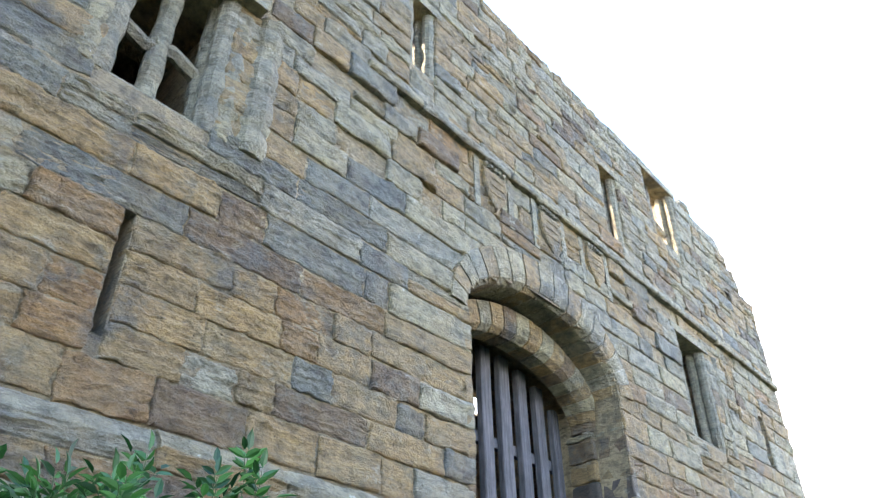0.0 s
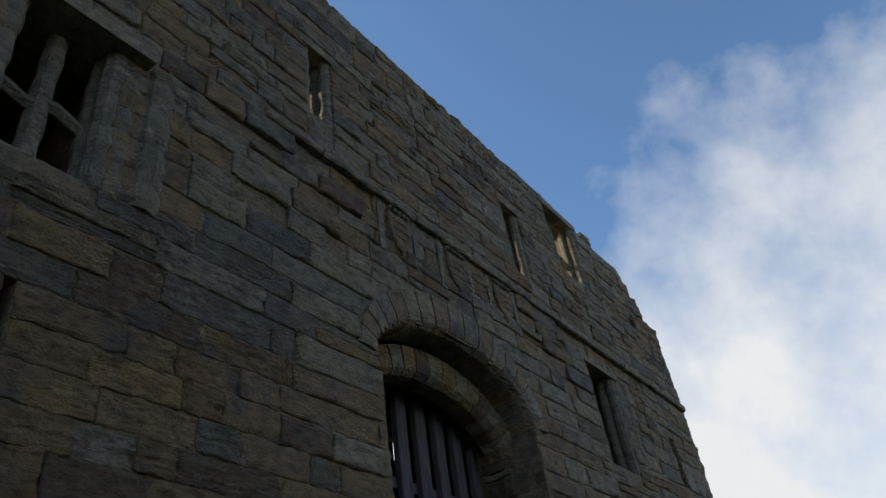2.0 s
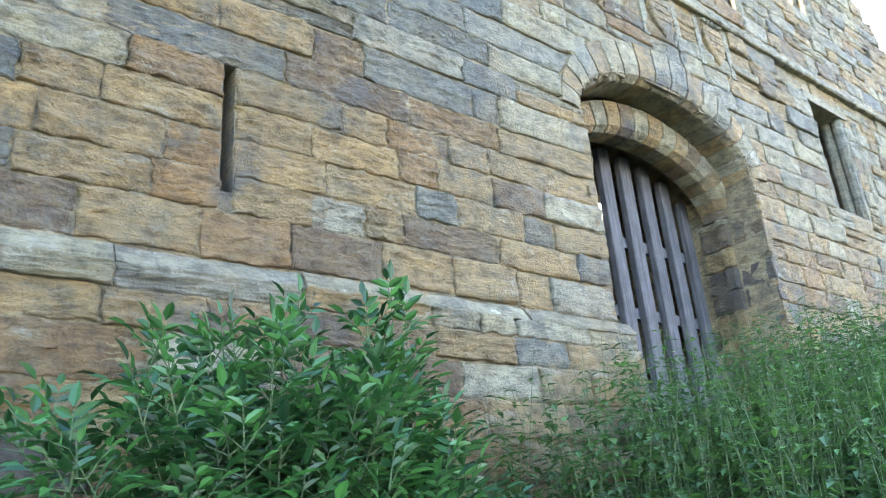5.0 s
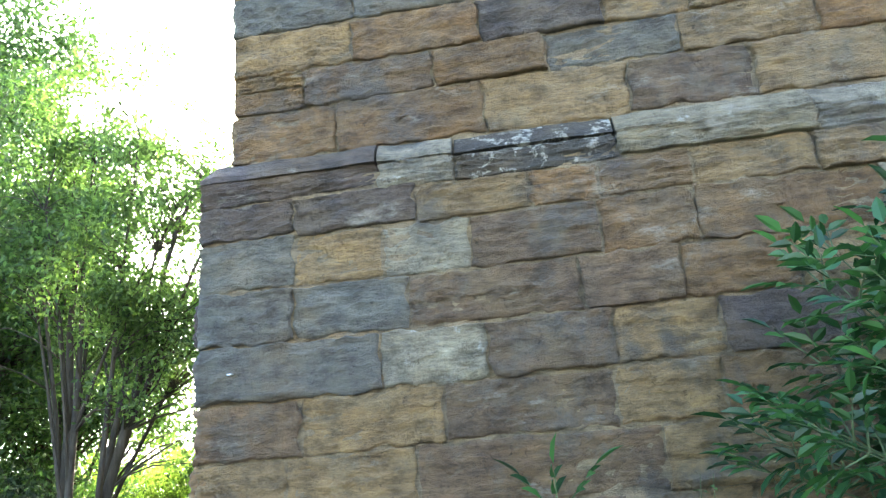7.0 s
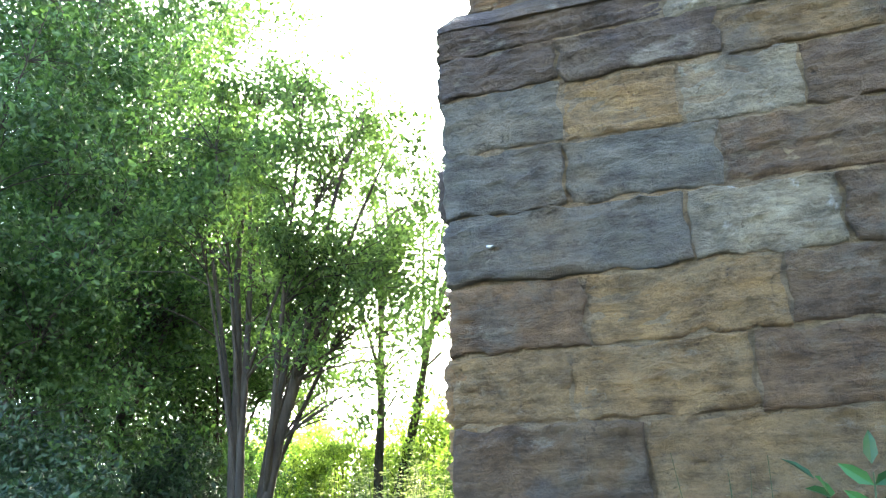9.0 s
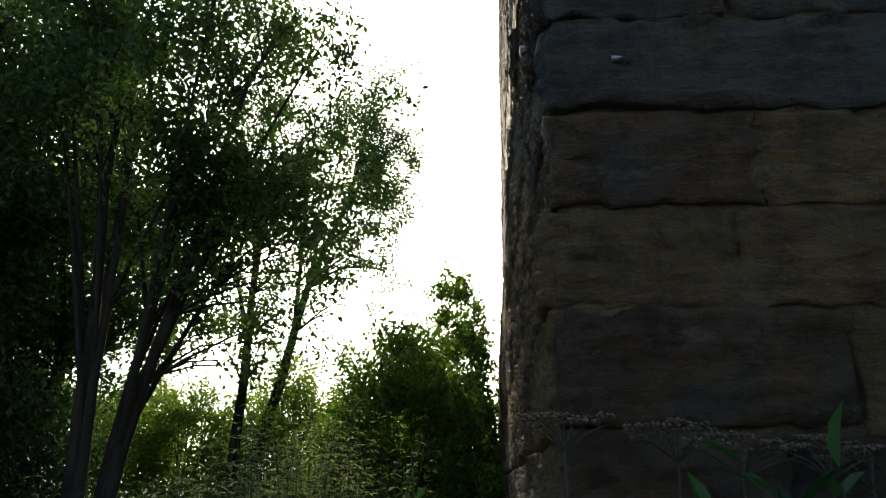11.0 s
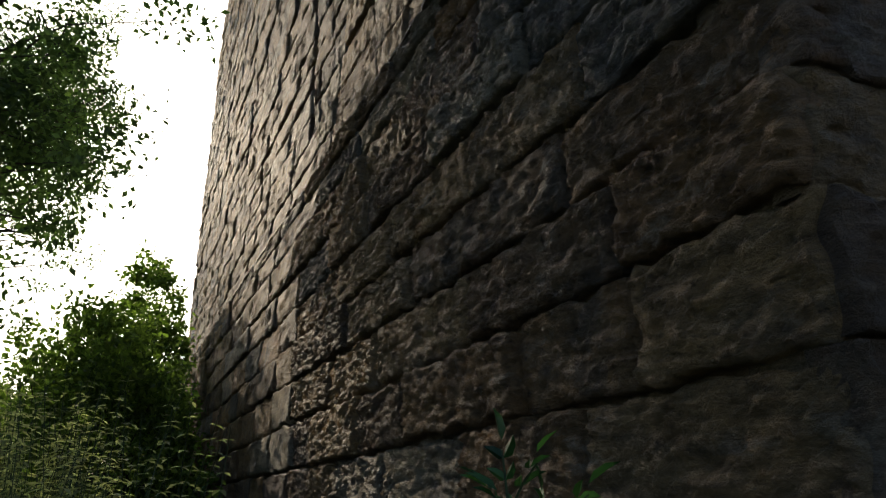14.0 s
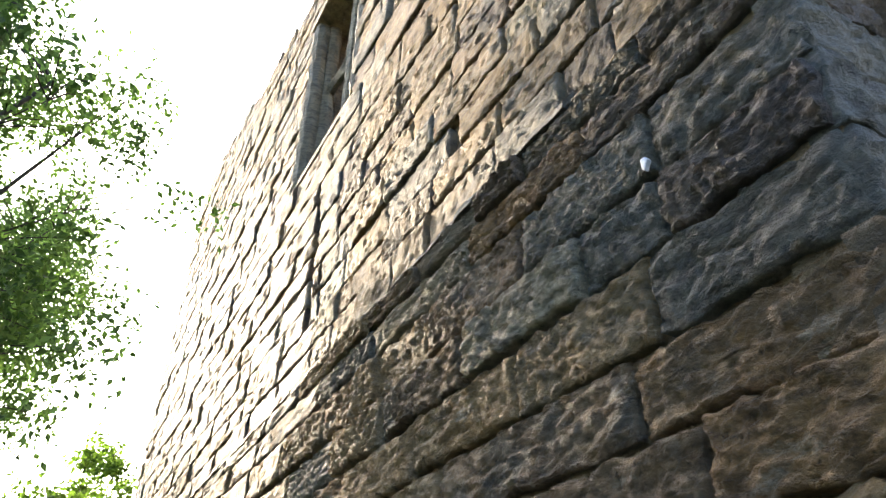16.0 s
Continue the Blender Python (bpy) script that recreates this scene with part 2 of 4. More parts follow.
def tube(verts, faces, pts, radii, sides=6):
    """Adds a tapered tube along pts."""
    rings = []
    for i, p in enumerate(pts):
        d = (pts[min(i + 1, len(pts) - 1)] - pts[max(i - 1, 0)]).normalized()
        a = d.orthogonal().normalized()
        b = d.cross(a)
        s = len(verts)
        for k in range(sides):
            w = 2 * math.pi * k / sides
            verts.append(p + radii[i] * (math.cos(w) * a + math.sin(w) * b))
        rings.append(s)
    for s, e in zip(rings, rings[1:]):
        for k in range(sides):
            faces.append((s + k, s + (k + 1) % sides, e + (k + 1) % sides, e + k))
    faces.append(tuple(rings[-1] + k for k in range(sides)))
    faces.append(tuple(rings[0] + k for k in reversed(range(sides))))


def block(verts, faces, x0, x1, y0, y1, z0, z1):
    s = len(verts)
    verts += [Vector((x, y, z)) for z in (z0, z1) for x, y in ((x0, y0), (x1, y0), (x1, y1), (x0, y1))]
    faces += [tuple(s + i for i in f) for f in ((3, 2, 1, 0), (4, 5, 6, 7), (0, 1, 5, 4), (1, 2, 6, 5), (2, 3, 7, 6), (3, 0, 4, 7))]


def stone(w, h, nu, nv, seed, relief, back=0.12, edge=0.014, ragged=0.026, floor=-0.012, pillow=0.0, strata=0.0):
    """A block of w by h, its face at d = 0 looking along +y, with worn arrises and a bedded, eroded face."""
    ed = min(edge, 0.2 * h)
    us = [-w / 2, -w / 2 + ed] + [-w / 2 + ed + (w - 2 * ed) * i / (nu - 1) for i in range(1, nu - 1)] + [w / 2 - ed, w / 2]
    vs = [-h / 2, -h / 2 + ed] + [-h / 2 + ed + (h - 2 * ed) * i / (nv - 1) for i in range(1, nv - 1)] + [h / 2 - ed, h / 2]
    n, m = len(us), len(vs)
    verts, faces = [], []
    for j, v in enumerate(vs):
        for i, u in enumerate(us):
            rim = (i in (0, n - 1)) + (j in (0, m - 1))
            q = Vector((u * 3.0 + seed * 7.3, seed * 3.1, v * 6.0))
            d = relief * (0.4 * noise.noise(q) + 0.45 * noise.noise(q * 2.7) + 0.5 * noise.noise(q * 6.1) + 0.55 * noise.noise(q * 13.0))
            if strata:
                d += strata * relief * (abs(noise.noise(Vector((u * 2.2 + seed, seed, v * 34.0)))) - 0.3)
            if pillow:
                d -= pillow * (math.exp(-(w / 2 - abs(u)) / 0.045) + math.exp(-(h / 2 - abs(v)) / 0.035)) * (0.7 + 0.6 * noise.noise(q))
            d = max(d, floor)
            ju = ragged * noise.noise(Vector((v * 11, seed, 5.0 + (u > 0))))
            jv = ragged * noise.noise(Vector((u * 8, seed, 9.0 + (v > 0)))) + 0.5 * ragged * noise.noise(Vector((u * 25, seed, 19.0 + (v > 0))))
            if rim:
                d = min(d, 0.0) - ed * (0.75 if rim == 1 else 1.3) * (1 + 1.3 * noise.noise(q * 2.5))
            verts.append(Vector((u + ju, d, v + jv)))
    for j in range(m - 1):
        for i in range(n - 1):
            a = j * n + i
            faces.append((a + 1, a, a + n, a + n + 1))
    loop = [i for i in range(n)] + [j * n + n - 1 for j in range(1, m)] + [(m - 1) * n + i for i in range(n - 2, -1, -1)] + [j * n for j in range(m - 2, 0, -1)]
    s = len(verts)
    verts += [Vector((verts[k].x, -back, verts[k].z)) for k in loop]
    c = len(loop)
    for k in range(c):
        faces.append((loop[k], loop[(k + 1) % c], s + (k + 1) % c, s + k))
    return verts, faces


# ---- ground ----
def ground_z(x, y):
    slope = 0.22 * max(y, -1.0) + 0.26 * min(0.0, y + 1.0) if y < 14 else 3.08
    slope = max(slope, -0.85)
    bank = 0.75 * max(0.0, min(1.0, (-1.5 - x) / 2.5)) * max(0.0, min(1.0, (y + 3.2) / 2.5))
    far = 0.9 * max(0.0, min(1.0, (-x - 5) / 5)) * max(0.0, min(1.0, -y - 2.0))
    return slope + bank + far + 0.06 * noise.noise(Vector((x * 0.8, y * 0.8, 0)))


gv, gf = [], []
gx = [-900, -300, -100, -60, -40] + [-30 + 0.75 * i for i in range(60)] + [20, 40, 100, 300, 900]
gy = [-900, -300, -100, -60, -35] + [-25 + 0.75 * i for i in range(64)] + [30, 60, 100, 300, 900]
for y in gy:
    for x in gx:
        gv.append((x, y, ground_z(max(-30, min(15, x)), max(-25, min(23, y)))))
for j in range(len(gy) - 1):
    for i in range(len(gx) - 1):
        a = j * len(gx) + i
        gf.append((a, a + 1, a + len(gx) + 1, a + len(gx)))
ground = tagged(mesh_object("ground", gv, gf, SOIL, smooth=True), "rough grassy sloping ground overgrown with weeds", "ground", kind="structure")

# ---- the gatehouse: plan ----
FX, PX = -4.13, -4.032        # front wall: upper face, plinth face
SY, PY = -2.20, -2.342        # side wall: upper face, plinth face
END_Y, END_X = 15.6, -18.4
PLINTH, CHAMFER = 3.19, 3.06
TOP = 11.3
ARCH_Y, SPRING = 6.85, 5.42
OUT_A, OUT_B, EXT_A, EXT_B = 1.55, 0.78, 1.9, 1.28
IN_A, IN_SPRING, IN_B = 1.5, 5.02, 0.74

# openings of the front wall: y0, y1, z0, z1
FRONT_HOLES = {
    "loop": (1.555, 1.64, 3.66, 4.62),
    "cross_window": (1.05, 2.02, 5.65, 7.3),
    "upper_slit": (4.3, 4.75, 8.46, 9.75),
    "upper_slit_2": (8.95, 9.5, 8.35, 9.85),
    "upper_window": (10.8, 12.1, 9.35, 11.0),
    "small_hole": (14.0, 14.25, 9.35, 9.6),
    "lower_window": (10.75, 11.9, 5.5, 7.35),
    "slot": (13.95, 14.25, 5.8, 6.8),
}
SIDE_HOLES = {
    "loop": (-8.95, -8.8, 3.93, 5.27),
    "window": (-10.1, -8.3, 6.2, 9.1),
    "hole": (-6.3, -6.18, 3.95, 4.1),
}


def arch_half(z, a, b, spring):
    if z <= spring:
        return a
    k = (z - spring) / b
    return a * math.sqrt(1 - k * k) if k < 1 else 0.0


def front_blocked(z0, z1):
    """Stretches of y that the openings take out of a course."""
    out = [(a, b) for a, b, c, d in FRONT_HOLES.values() if min(d, z1) - max(c, z0) > 0.3 * (z1 - z0)]
    zm = (z0 + z1) / 2
    if zm < SPRING + EXT_B - 0.05:
        hw = arch_half(zm, EXT_A, EXT_B, SPRING) - (0.0 if zm < SPRING else 0.14)
        if zm < SPRING:
            hw = OUT_A
        if hw > 0.1:
            out.append((ARCH_Y - hw, ARCH_Y + hw))
    return sorted(out)


def front_top(y):
    t = TOP - 0.05 * max(0.0, y - 9)
    if y > 14.2:
        t -= 0.95 * (y - 14.2)
    return t + 0.12 * noise.noise(Vector((y * 2.1, 0, 3)))


def side_top(x):
    return 10.0 + 0.26 * max(0, -10 - x) + 0.15 * noise.noise(Vector((x * 1.7, 5, 3)))


def clear(a, b, blocked):
    """The stretches of a to b that are left."""
    out, s = [], a
    for c, d in blocked:
        if c > s:
            out.append((s, min(c, b)))
        s = max(s, d)
    if s < b:
        out.append((s, b))
    return [(p, q) for p, q in out if q - p > 0.06]


def core(name, along, holes, a0, a1, z0, z1, face, back, label, top):
    """The wall's mass behind its facing: a grid of cells with the openings left out."""
    holes = [tuple(round(v, 3) for v in h) for h in holes]
    bs = sorted({a0, a1, *[v for h in holes for v in h[:2] if a0 < v < a1], *[a0 + (a1 - a0) * i / 30 for i in range(31)]})
    zs = sorted({z0, z1, *[v for h in holes for v in h[2:] if z0 < v < z1], *[z1 - 0.3 * i for i in range(1, 9)]})
    solid = {}
    for i in range(len(bs) - 1):
        for j in range(len(zs) - 1):
            cb, cz = (bs[i] + bs[i + 1]) / 2, (zs[j] + zs[j + 1]) / 2
            solid[i, j] = cz < top(cb) - 0.1 and not any(h[0] < cb < h[1] and h[2] < cz < h[3] for h in holes)
    verts, faces = [], []

    def put(b, d, z):
        verts.append(Vector((d, b, z)) if along == "y" else Vector((b, d, z)))

    def quad(*pts):
        s = len(verts)
        for q in pts:
            put(*q)
        faces.append((s, s + 1, s + 2, s + 3))

    for (i, j), on in solid.items():
        if not on:
            continue
        b0, b1, c0, c1 = bs[i], bs[i + 1], zs[j], zs[j + 1]
        quad((b0, face, c0), (b1, face, c0), (b1, face, c1), (b0, face, c1))
        quad((b0, back, c0), (b0, back, c1), (b1, back, c1), (b1, back, c0))
        if not solid.get((i - 1, j)):
            quad((b0, face, c0), (b0, face, c1), (b0, back, c1), (b0, back, c0))
        if not solid.get((i + 1, j)):
            quad((b1, face, c0), (b1, back, c0), (b1, back, c1), (b1, face, c1))
        if not solid.get((i, j - 1)):
            quad((b0, face, c0), (b0, back, c0), (b1, back, c0), (b1, face, c0))
        if not solid.get((i, j + 1)):
            quad((b0, face, c1), (b1, face, c1), (b1, back, c1), (b0, back, c1))
    return tagged(mesh_object(name, verts, faces, MORTAR), label, "wall", kind="structure")


arch_holes = [(ARCH_Y - OUT_A, ARCH_Y + OUT_A, -2, SPRING)]
for i in range(8):
    za = round(SPRING + 0.1 * i, 3)
    arch_holes.append((ARCH_Y - arch_half(za, OUT_A, OUT_B, SPRING) - 0.02, ARCH_Y + arch_half(za, OUT_A, OUT_B, SPRING) + 0.02, za, za + 0.1))
wall_front = core("wall_front", "y", list(FRONT_HOLES.values()) + arch_holes, SY - 0.0 + 0.03, END_Y, -1.5, TOP + 0.2, FX - 0.017, -5.5,
                  "tall ruined gatehouse front wall of weathered sandstone blocks", front_top)
wall_side = core("wall_side", "x", list(SIDE_HOLES.values()), END_X, FX - 0.06, -1.5, TOP + 0.2, SY + 0.06, -0.9,
                 "sunlit ruined gatehouse side wall of eroded sandstone blocks", side_top)
core("plinth", "y", [], PY + 0.03, 5.4, -1.5, 3.0, PX - 0.018, -4.3, "projecting sandstone plinth of the front wall", lambda q: 9)
core("plinth", "y", [], 8.62, END_Y, -1.5, 3.0, PX - 0.018, -4.3, "projecting sandstone plinth of the front wall", lambda q: 9)
core("plinth", "x", [], END_X, PX - 0.06, -1.5, 3.0, PY + 0.06, -2.1, "projecting sandstone plinth of the side wall", lambda q: 9)
for nm, al, a0, a1, fc, bk, tp in (("wall_back", "x", END_X, -4.2, END_Y - 1.2, END_Y, lambda q: 8.0), ("wall_far", "y", -0.9, END_Y - 1.2, END_X, END_X + 1.3, lambda q: 9.5)):
    core(nm, al, [], a0, a1, -1.5, TOP, fc, bk, "plain ruined rear wall of sandstone", tp)
v, f = [], []
block(v, f, -9.0, -5.5, -0.9, END_Y - 1.2, 7.75, 8.05)
tagged(mesh_object("ceiling", v, f, MORTAR), "dark stone vault over the gate passage", "ceiling", kind="structure")

# ---- facing stones ----
rng = random.Random(5)


def palette(z, near_corner, front):
    r = rng.random()
    if front:
        if z < 5.2:
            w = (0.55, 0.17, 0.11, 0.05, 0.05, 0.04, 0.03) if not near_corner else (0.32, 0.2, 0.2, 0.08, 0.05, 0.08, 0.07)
        else:
            w = (0.3, 0.04, 0.05, 0.16, 0.4, 0.04, 0.01)
    else:
        w = (0.36, 0.14, 0.22, 0.1, 0.06, 0.09, 0.03)
    for k, q in enumerate(w):
        r -= q
        if r < 0:
            return k
    return 0


def widths(a, b, joints, mean):
    """The joints of a course between a and b."""
    inner = [j for j in joints if a + 0.08 < j < b - 0.08]

    def fill(c, d):
        out, q = [], c
        while d - q > 1.6 * mean:
            q += mean * rng.uniform(0.6, 1.5)
            if d - q < 0.5 * mean:
                break
            out.append(q)
        return out

    if not inner:
        return [a] + fill(a, b) + [b]
    return [a] + fill(a, inner[0]) + inner + fill(inner[-1], b) + [b]


def lay(u0, u1, z0, z1, face, side, kind):
    """One block as (matrix, w, h, palette index)."""
    gap = 0.007 if side == "front" else 0.011
    z0 += 0.03 * noise.noise(Vector((u0 * 0.6, z0 * 2, 7)))
    z1 += 0.03 * noise.noise(Vector((u0 * 0.6, z1 * 2, 7)))
    w, h = u1 - u0 - 2 * gap, z1 - z0 - 2 * gap
    proud = rng.uniform(-0.006, 0.02) if side == "front" else rng.uniform(-0.015, 0.02)
    if side == "front" and z0 > 5.2:
        worn = (8.3 < u0 < 10.7 and 6.2 < z0 < 7.6) or (2.7 < u0 < 4.6 and 6.3 < z0 < 7.8)
        proud = rng.uniform(-0.03, 0.06) if worn else rng.uniform(-0.004, 0.02)
    c = (u0 + u1) / 2
    if side == "front":
        m = pose(face + proud, c, (z0 + z1) / 2, rng.uniform(-0.8, 0.8), rng.uniform(-1.0, 1.5), -90 + rng.uniform(-1.2, 1.2))
    else:
        m = pose(c, face - proud, (z0 + z1) / 2, 0, rng.uniform(-0.5, 0.5) * 0.6, 180)
    return m, w, h, kind


JOINTS = {  # joints of the plinth courses beside the corner, by course from the top
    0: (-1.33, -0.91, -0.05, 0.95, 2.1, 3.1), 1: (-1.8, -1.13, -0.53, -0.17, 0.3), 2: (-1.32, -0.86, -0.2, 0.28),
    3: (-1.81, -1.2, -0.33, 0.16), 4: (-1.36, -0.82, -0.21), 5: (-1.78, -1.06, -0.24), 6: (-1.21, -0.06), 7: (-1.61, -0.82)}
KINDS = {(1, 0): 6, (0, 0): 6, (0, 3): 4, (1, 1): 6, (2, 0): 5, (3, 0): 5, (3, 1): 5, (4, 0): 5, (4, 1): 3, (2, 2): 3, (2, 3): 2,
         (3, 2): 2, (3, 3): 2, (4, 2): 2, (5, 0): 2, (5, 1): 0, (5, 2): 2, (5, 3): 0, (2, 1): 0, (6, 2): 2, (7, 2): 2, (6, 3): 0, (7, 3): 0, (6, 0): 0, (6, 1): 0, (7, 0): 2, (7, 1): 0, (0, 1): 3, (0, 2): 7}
PLINTH_BEDS = [3.19, 2.9, 2.685, 2.395, 2.117, 1.832, 1.547, 1.251, 0.95, 0.66, 0.36, 0.06, -0.24, -0.54, -0.84]
SIDE_JOINTS = {1: (-7.9, -7.0, -5.9), 2: (-6.3, -5.44, -4.65), 3: (-7.5, -6.77, -5.94, -5.07), 4: (-8.35, -7.3, -6.4, -5.53, -4.76),
               5: (-8.35, -7.1, -6.15, -4.9), 6: (-8.35, -7.4, -6.6, -5.57, -4.66), 7: (-6.2, -5.2)}
SIDE_KINDS = {(2, -4.65): 5, (3, -5.07): 5, (3, -5.94): 3, (4, -4.76): 2, (4, -5.53): 0, (5, -4.9): 1, (5, -6.15): 2, (6, -4.66): 1, (6, -5.57): 2,
              (3, -6.77): 2, (4, -6.4): 0, (2, -5.44): 5, (2, -6.3): 2}
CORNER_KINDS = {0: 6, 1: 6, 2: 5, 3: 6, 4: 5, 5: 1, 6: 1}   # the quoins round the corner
UPPER_JOINTS = {  # joints of the courses above the plinth, from the bottom
    0: (-1.57, -0.72, 0.08, 0.74, 1.44, 2.04, 2.76, 3.41, 4.07, 4.47), 1: (-0.99, -0.34, 0.4, 1.13, 2.2, 2.63, 2.96, 3.92, 4.85),
    2: (-1.46, -0.7, 0.01, 0.49, 1.19, 2.31, 3.1, 3.5, 4.23), 3: (-1.44, -0.75, -0.2, 0.37, 0.81, 2.2, 2.95, 3.32, 3.91, 4.51),
    4: (-0.5, 0.11, 0.94, 2.45, 2.86, 3.46, 3.9, 4.61), 5: (-0.2, 0.79, 2.0, 3.09, 4.04), 6: (0.5, 1.5, 2.23, 2.67, 3.78, 4.09)}
UPPER_KINDS = {  # by course, the joint where the block begins
    0: {-1.57: 1, -0.72: 0, 0.08: 2, 0.74: 0, 1.44: 1, 2.04: 2, 2.76: 0, 3.41: 0, 4.07: 0, 4.47: 3},
    1: {-0.99: 1, -0.34: 5, 0.4: 0, 1.13: 1, 2.2: 3, 2.63: 0, 2.96: 2, 3.92: 0, 4.85: 5},
    2: {-1.46: 1, -0.7: 6, 0.01: 0, 0.49: 0, 1.19: 1, 2.31: 0, 3.1: 5, 3.5: 0, 4.23: 5},
    3: {-1.44: 5, -0.75: 1, -0.2: 5, 0.37: 0, 0.81: 0, 2.2: 0, 2.95: 1, 3.32: 0, 3.91: 2, 4.51: 3},
    4: {-0.5: 6, 0.11: 4, 0.94: 1, 2.45: 0, 2.86: 1, 3.46: 0, 3.9: 0, 4.61: 0},
    5: {-0.2: 3, 0.79: 5, 2.0: 2, 3.09: 1, 4.04: 0},
    6: {0.5: 0, 1.5: 0, 2.23: 2, 2.67: 5, 3.78: 5, 4.09: 4}}
UPPER_BEDS = [3.19, 3.515, 3.78, 4.055, 4.33, 4.605, 4.88, 5.2]
while UPPER_BEDS[-1] < TOP + 0.3:
    UPPER_BEDS.append(UPPER_BEDS[-1] + rng.uniform(0.23, 0.31))

front_laid, side_laid = [], []
for k, (z1, z0) in enumerate(zip(PLINTH_BEDS, PLINTH_BEDS[1:])):
    for a, b in ((PY + 0.008, 5.42), (8.6, END_Y)):
        js = widths(a, b, JOINTS.get(k, ()) if a < 0 else (), 0.62)
        for i, (u0, u1) in enumerate(zip(js, js[1:])):
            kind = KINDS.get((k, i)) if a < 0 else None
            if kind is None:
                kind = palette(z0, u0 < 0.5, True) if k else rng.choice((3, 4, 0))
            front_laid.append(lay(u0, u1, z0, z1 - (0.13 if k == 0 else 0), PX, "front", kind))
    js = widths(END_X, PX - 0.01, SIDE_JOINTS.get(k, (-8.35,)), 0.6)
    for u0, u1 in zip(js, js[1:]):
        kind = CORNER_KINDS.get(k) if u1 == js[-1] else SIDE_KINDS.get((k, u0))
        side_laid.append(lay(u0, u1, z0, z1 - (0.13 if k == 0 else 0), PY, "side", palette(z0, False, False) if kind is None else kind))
for k, (z0, z1) in enumerate(zip(UPPER_BEDS, UPPER_BEDS[1:])):
    for a, b in clear(SY + 0.008, END_Y - 0.02, front_blocked(z0, z1)):
        js = widths(a, b, UPPER_JOINTS.get(k, ()) if a < 5 else (), 0.52 if z0 < 4.6 else (0.8 if z0 < 6.3 else 0.55))
        for u0, u1 in zip(js, js[1:]):
            if z1 < front_top((u0 + u1) / 2) + 0.1:
                kind = palette(z0 + 0.12 * max(0, u0 - 3), u0 < -1.2, True)
                known = UPPER_KINDS.get(k, {}).get(u0)
                if 4.6 < z0 < 6.3 and u0 < 5.0:
                    kind = rng.choice((3, 5, 5, 4, 0))
                if known is not None:
                    kind = known
                if known is None and rng.random() < 0.14:
                    zc = z0 + (z1 - z0) * rng.uniform(0.35, 0.65)
                    front_laid.append(lay(u0, u1, z0, zc, FX, "front", kind))
                    front_laid.append(lay(u0, u1, zc, z1, FX, "front", palette(z0, False, True)))
                else:
                    front_laid.append(lay(u0, u1, z0, z1, FX, "front", kind))
    bl = sorted((a, b) for a, b, c, d in SIDE_HOLES.values() if min(d, z1) - max(c, z0) > 0.3 * (z1 - z0))
    for a, b in clear(END_X, FX - 0.01, bl):
        js = widths(a, b, (-8.6,) if z0 < 4.3 else (), 0.6)
        for u0, u1 in zip(js, js[1:]):
            if z1 < side_top((u0 + u1) / 2) + 0.1:
                side_laid.append(lay(u0, u1, z0, z1, SY, "side", palette(z0, False, False)))


def joined_stones(name, laid, parent, fine, relief, edge=0.016):
    verts, faces, slots = [], [], []
    for q, (m, w, h, kind) in enumerate(laid):
        nu, nv = fine(m.translation, w)
        sv, sf = stone(w, h, nu, nv, q * 0.37 + 3, relief, edge=edge, strata=1.0)
        s = len(verts)
        verts += [m @ p for p in sv]
        faces += [tuple(s + i for i in fc) for fc in sf]
        slots += [kind] * len(sf)
    return tagged(mesh_object(name, verts, faces, STONES, parent, slots=slots, smooth=True), kind="stuff")


def single_stones(laid, parent, relief, nu, nv, count, seed, edge=0.014, floor=-0.012, pillow=0.0, strata=0.0):
    """Blocks as objects of their own that share a few worn shapes."""
    shapes = {}
    for q, (m, w, h, kind) in enumerate(laid):
        wide = 0.35 if w < 0.42 else (0.55 if w < 0.7 else 0.9)
        key = (wide, q % count, kind)
        if key not in shapes:
            sv, sf = stone(wide, 0.27, nu if wide < 0.8 else int(nu * 1.4), nv, seed + q % count + 11 * wide, relief, edge=edge, floor=floor, pillow=pillow, strata=strata)
            me = bpy.data.meshes.new("stone_block")
            me.from_pydata([tuple(p) for p in sv], [], sf)
            me.materials.append(STONES[kind])
            me.polygons.foreach_set("use_smooth", [True] * len(me.polygons))
            me.update()
            shapes[key] = me
        ob = new("stone_block", shapes[key])
        ob.parent = parent
        ob.matrix_basis = m @ Matrix.Diagonal((w / wide, 1, h / 0.27, 1))


near_front = [s for s in front_laid if s[0].translation.y < 3.6 and 0.3 < s[0].translation.z < 5.7]
near_side = [s for s in side_laid if s[0].translation.x > -8.4 and 0.0 < s[0].translation.z < 5.7]
near_front, near_side = near_front[:300], near_side[:300]
kept = {id(s) for s in near_front + near_side}

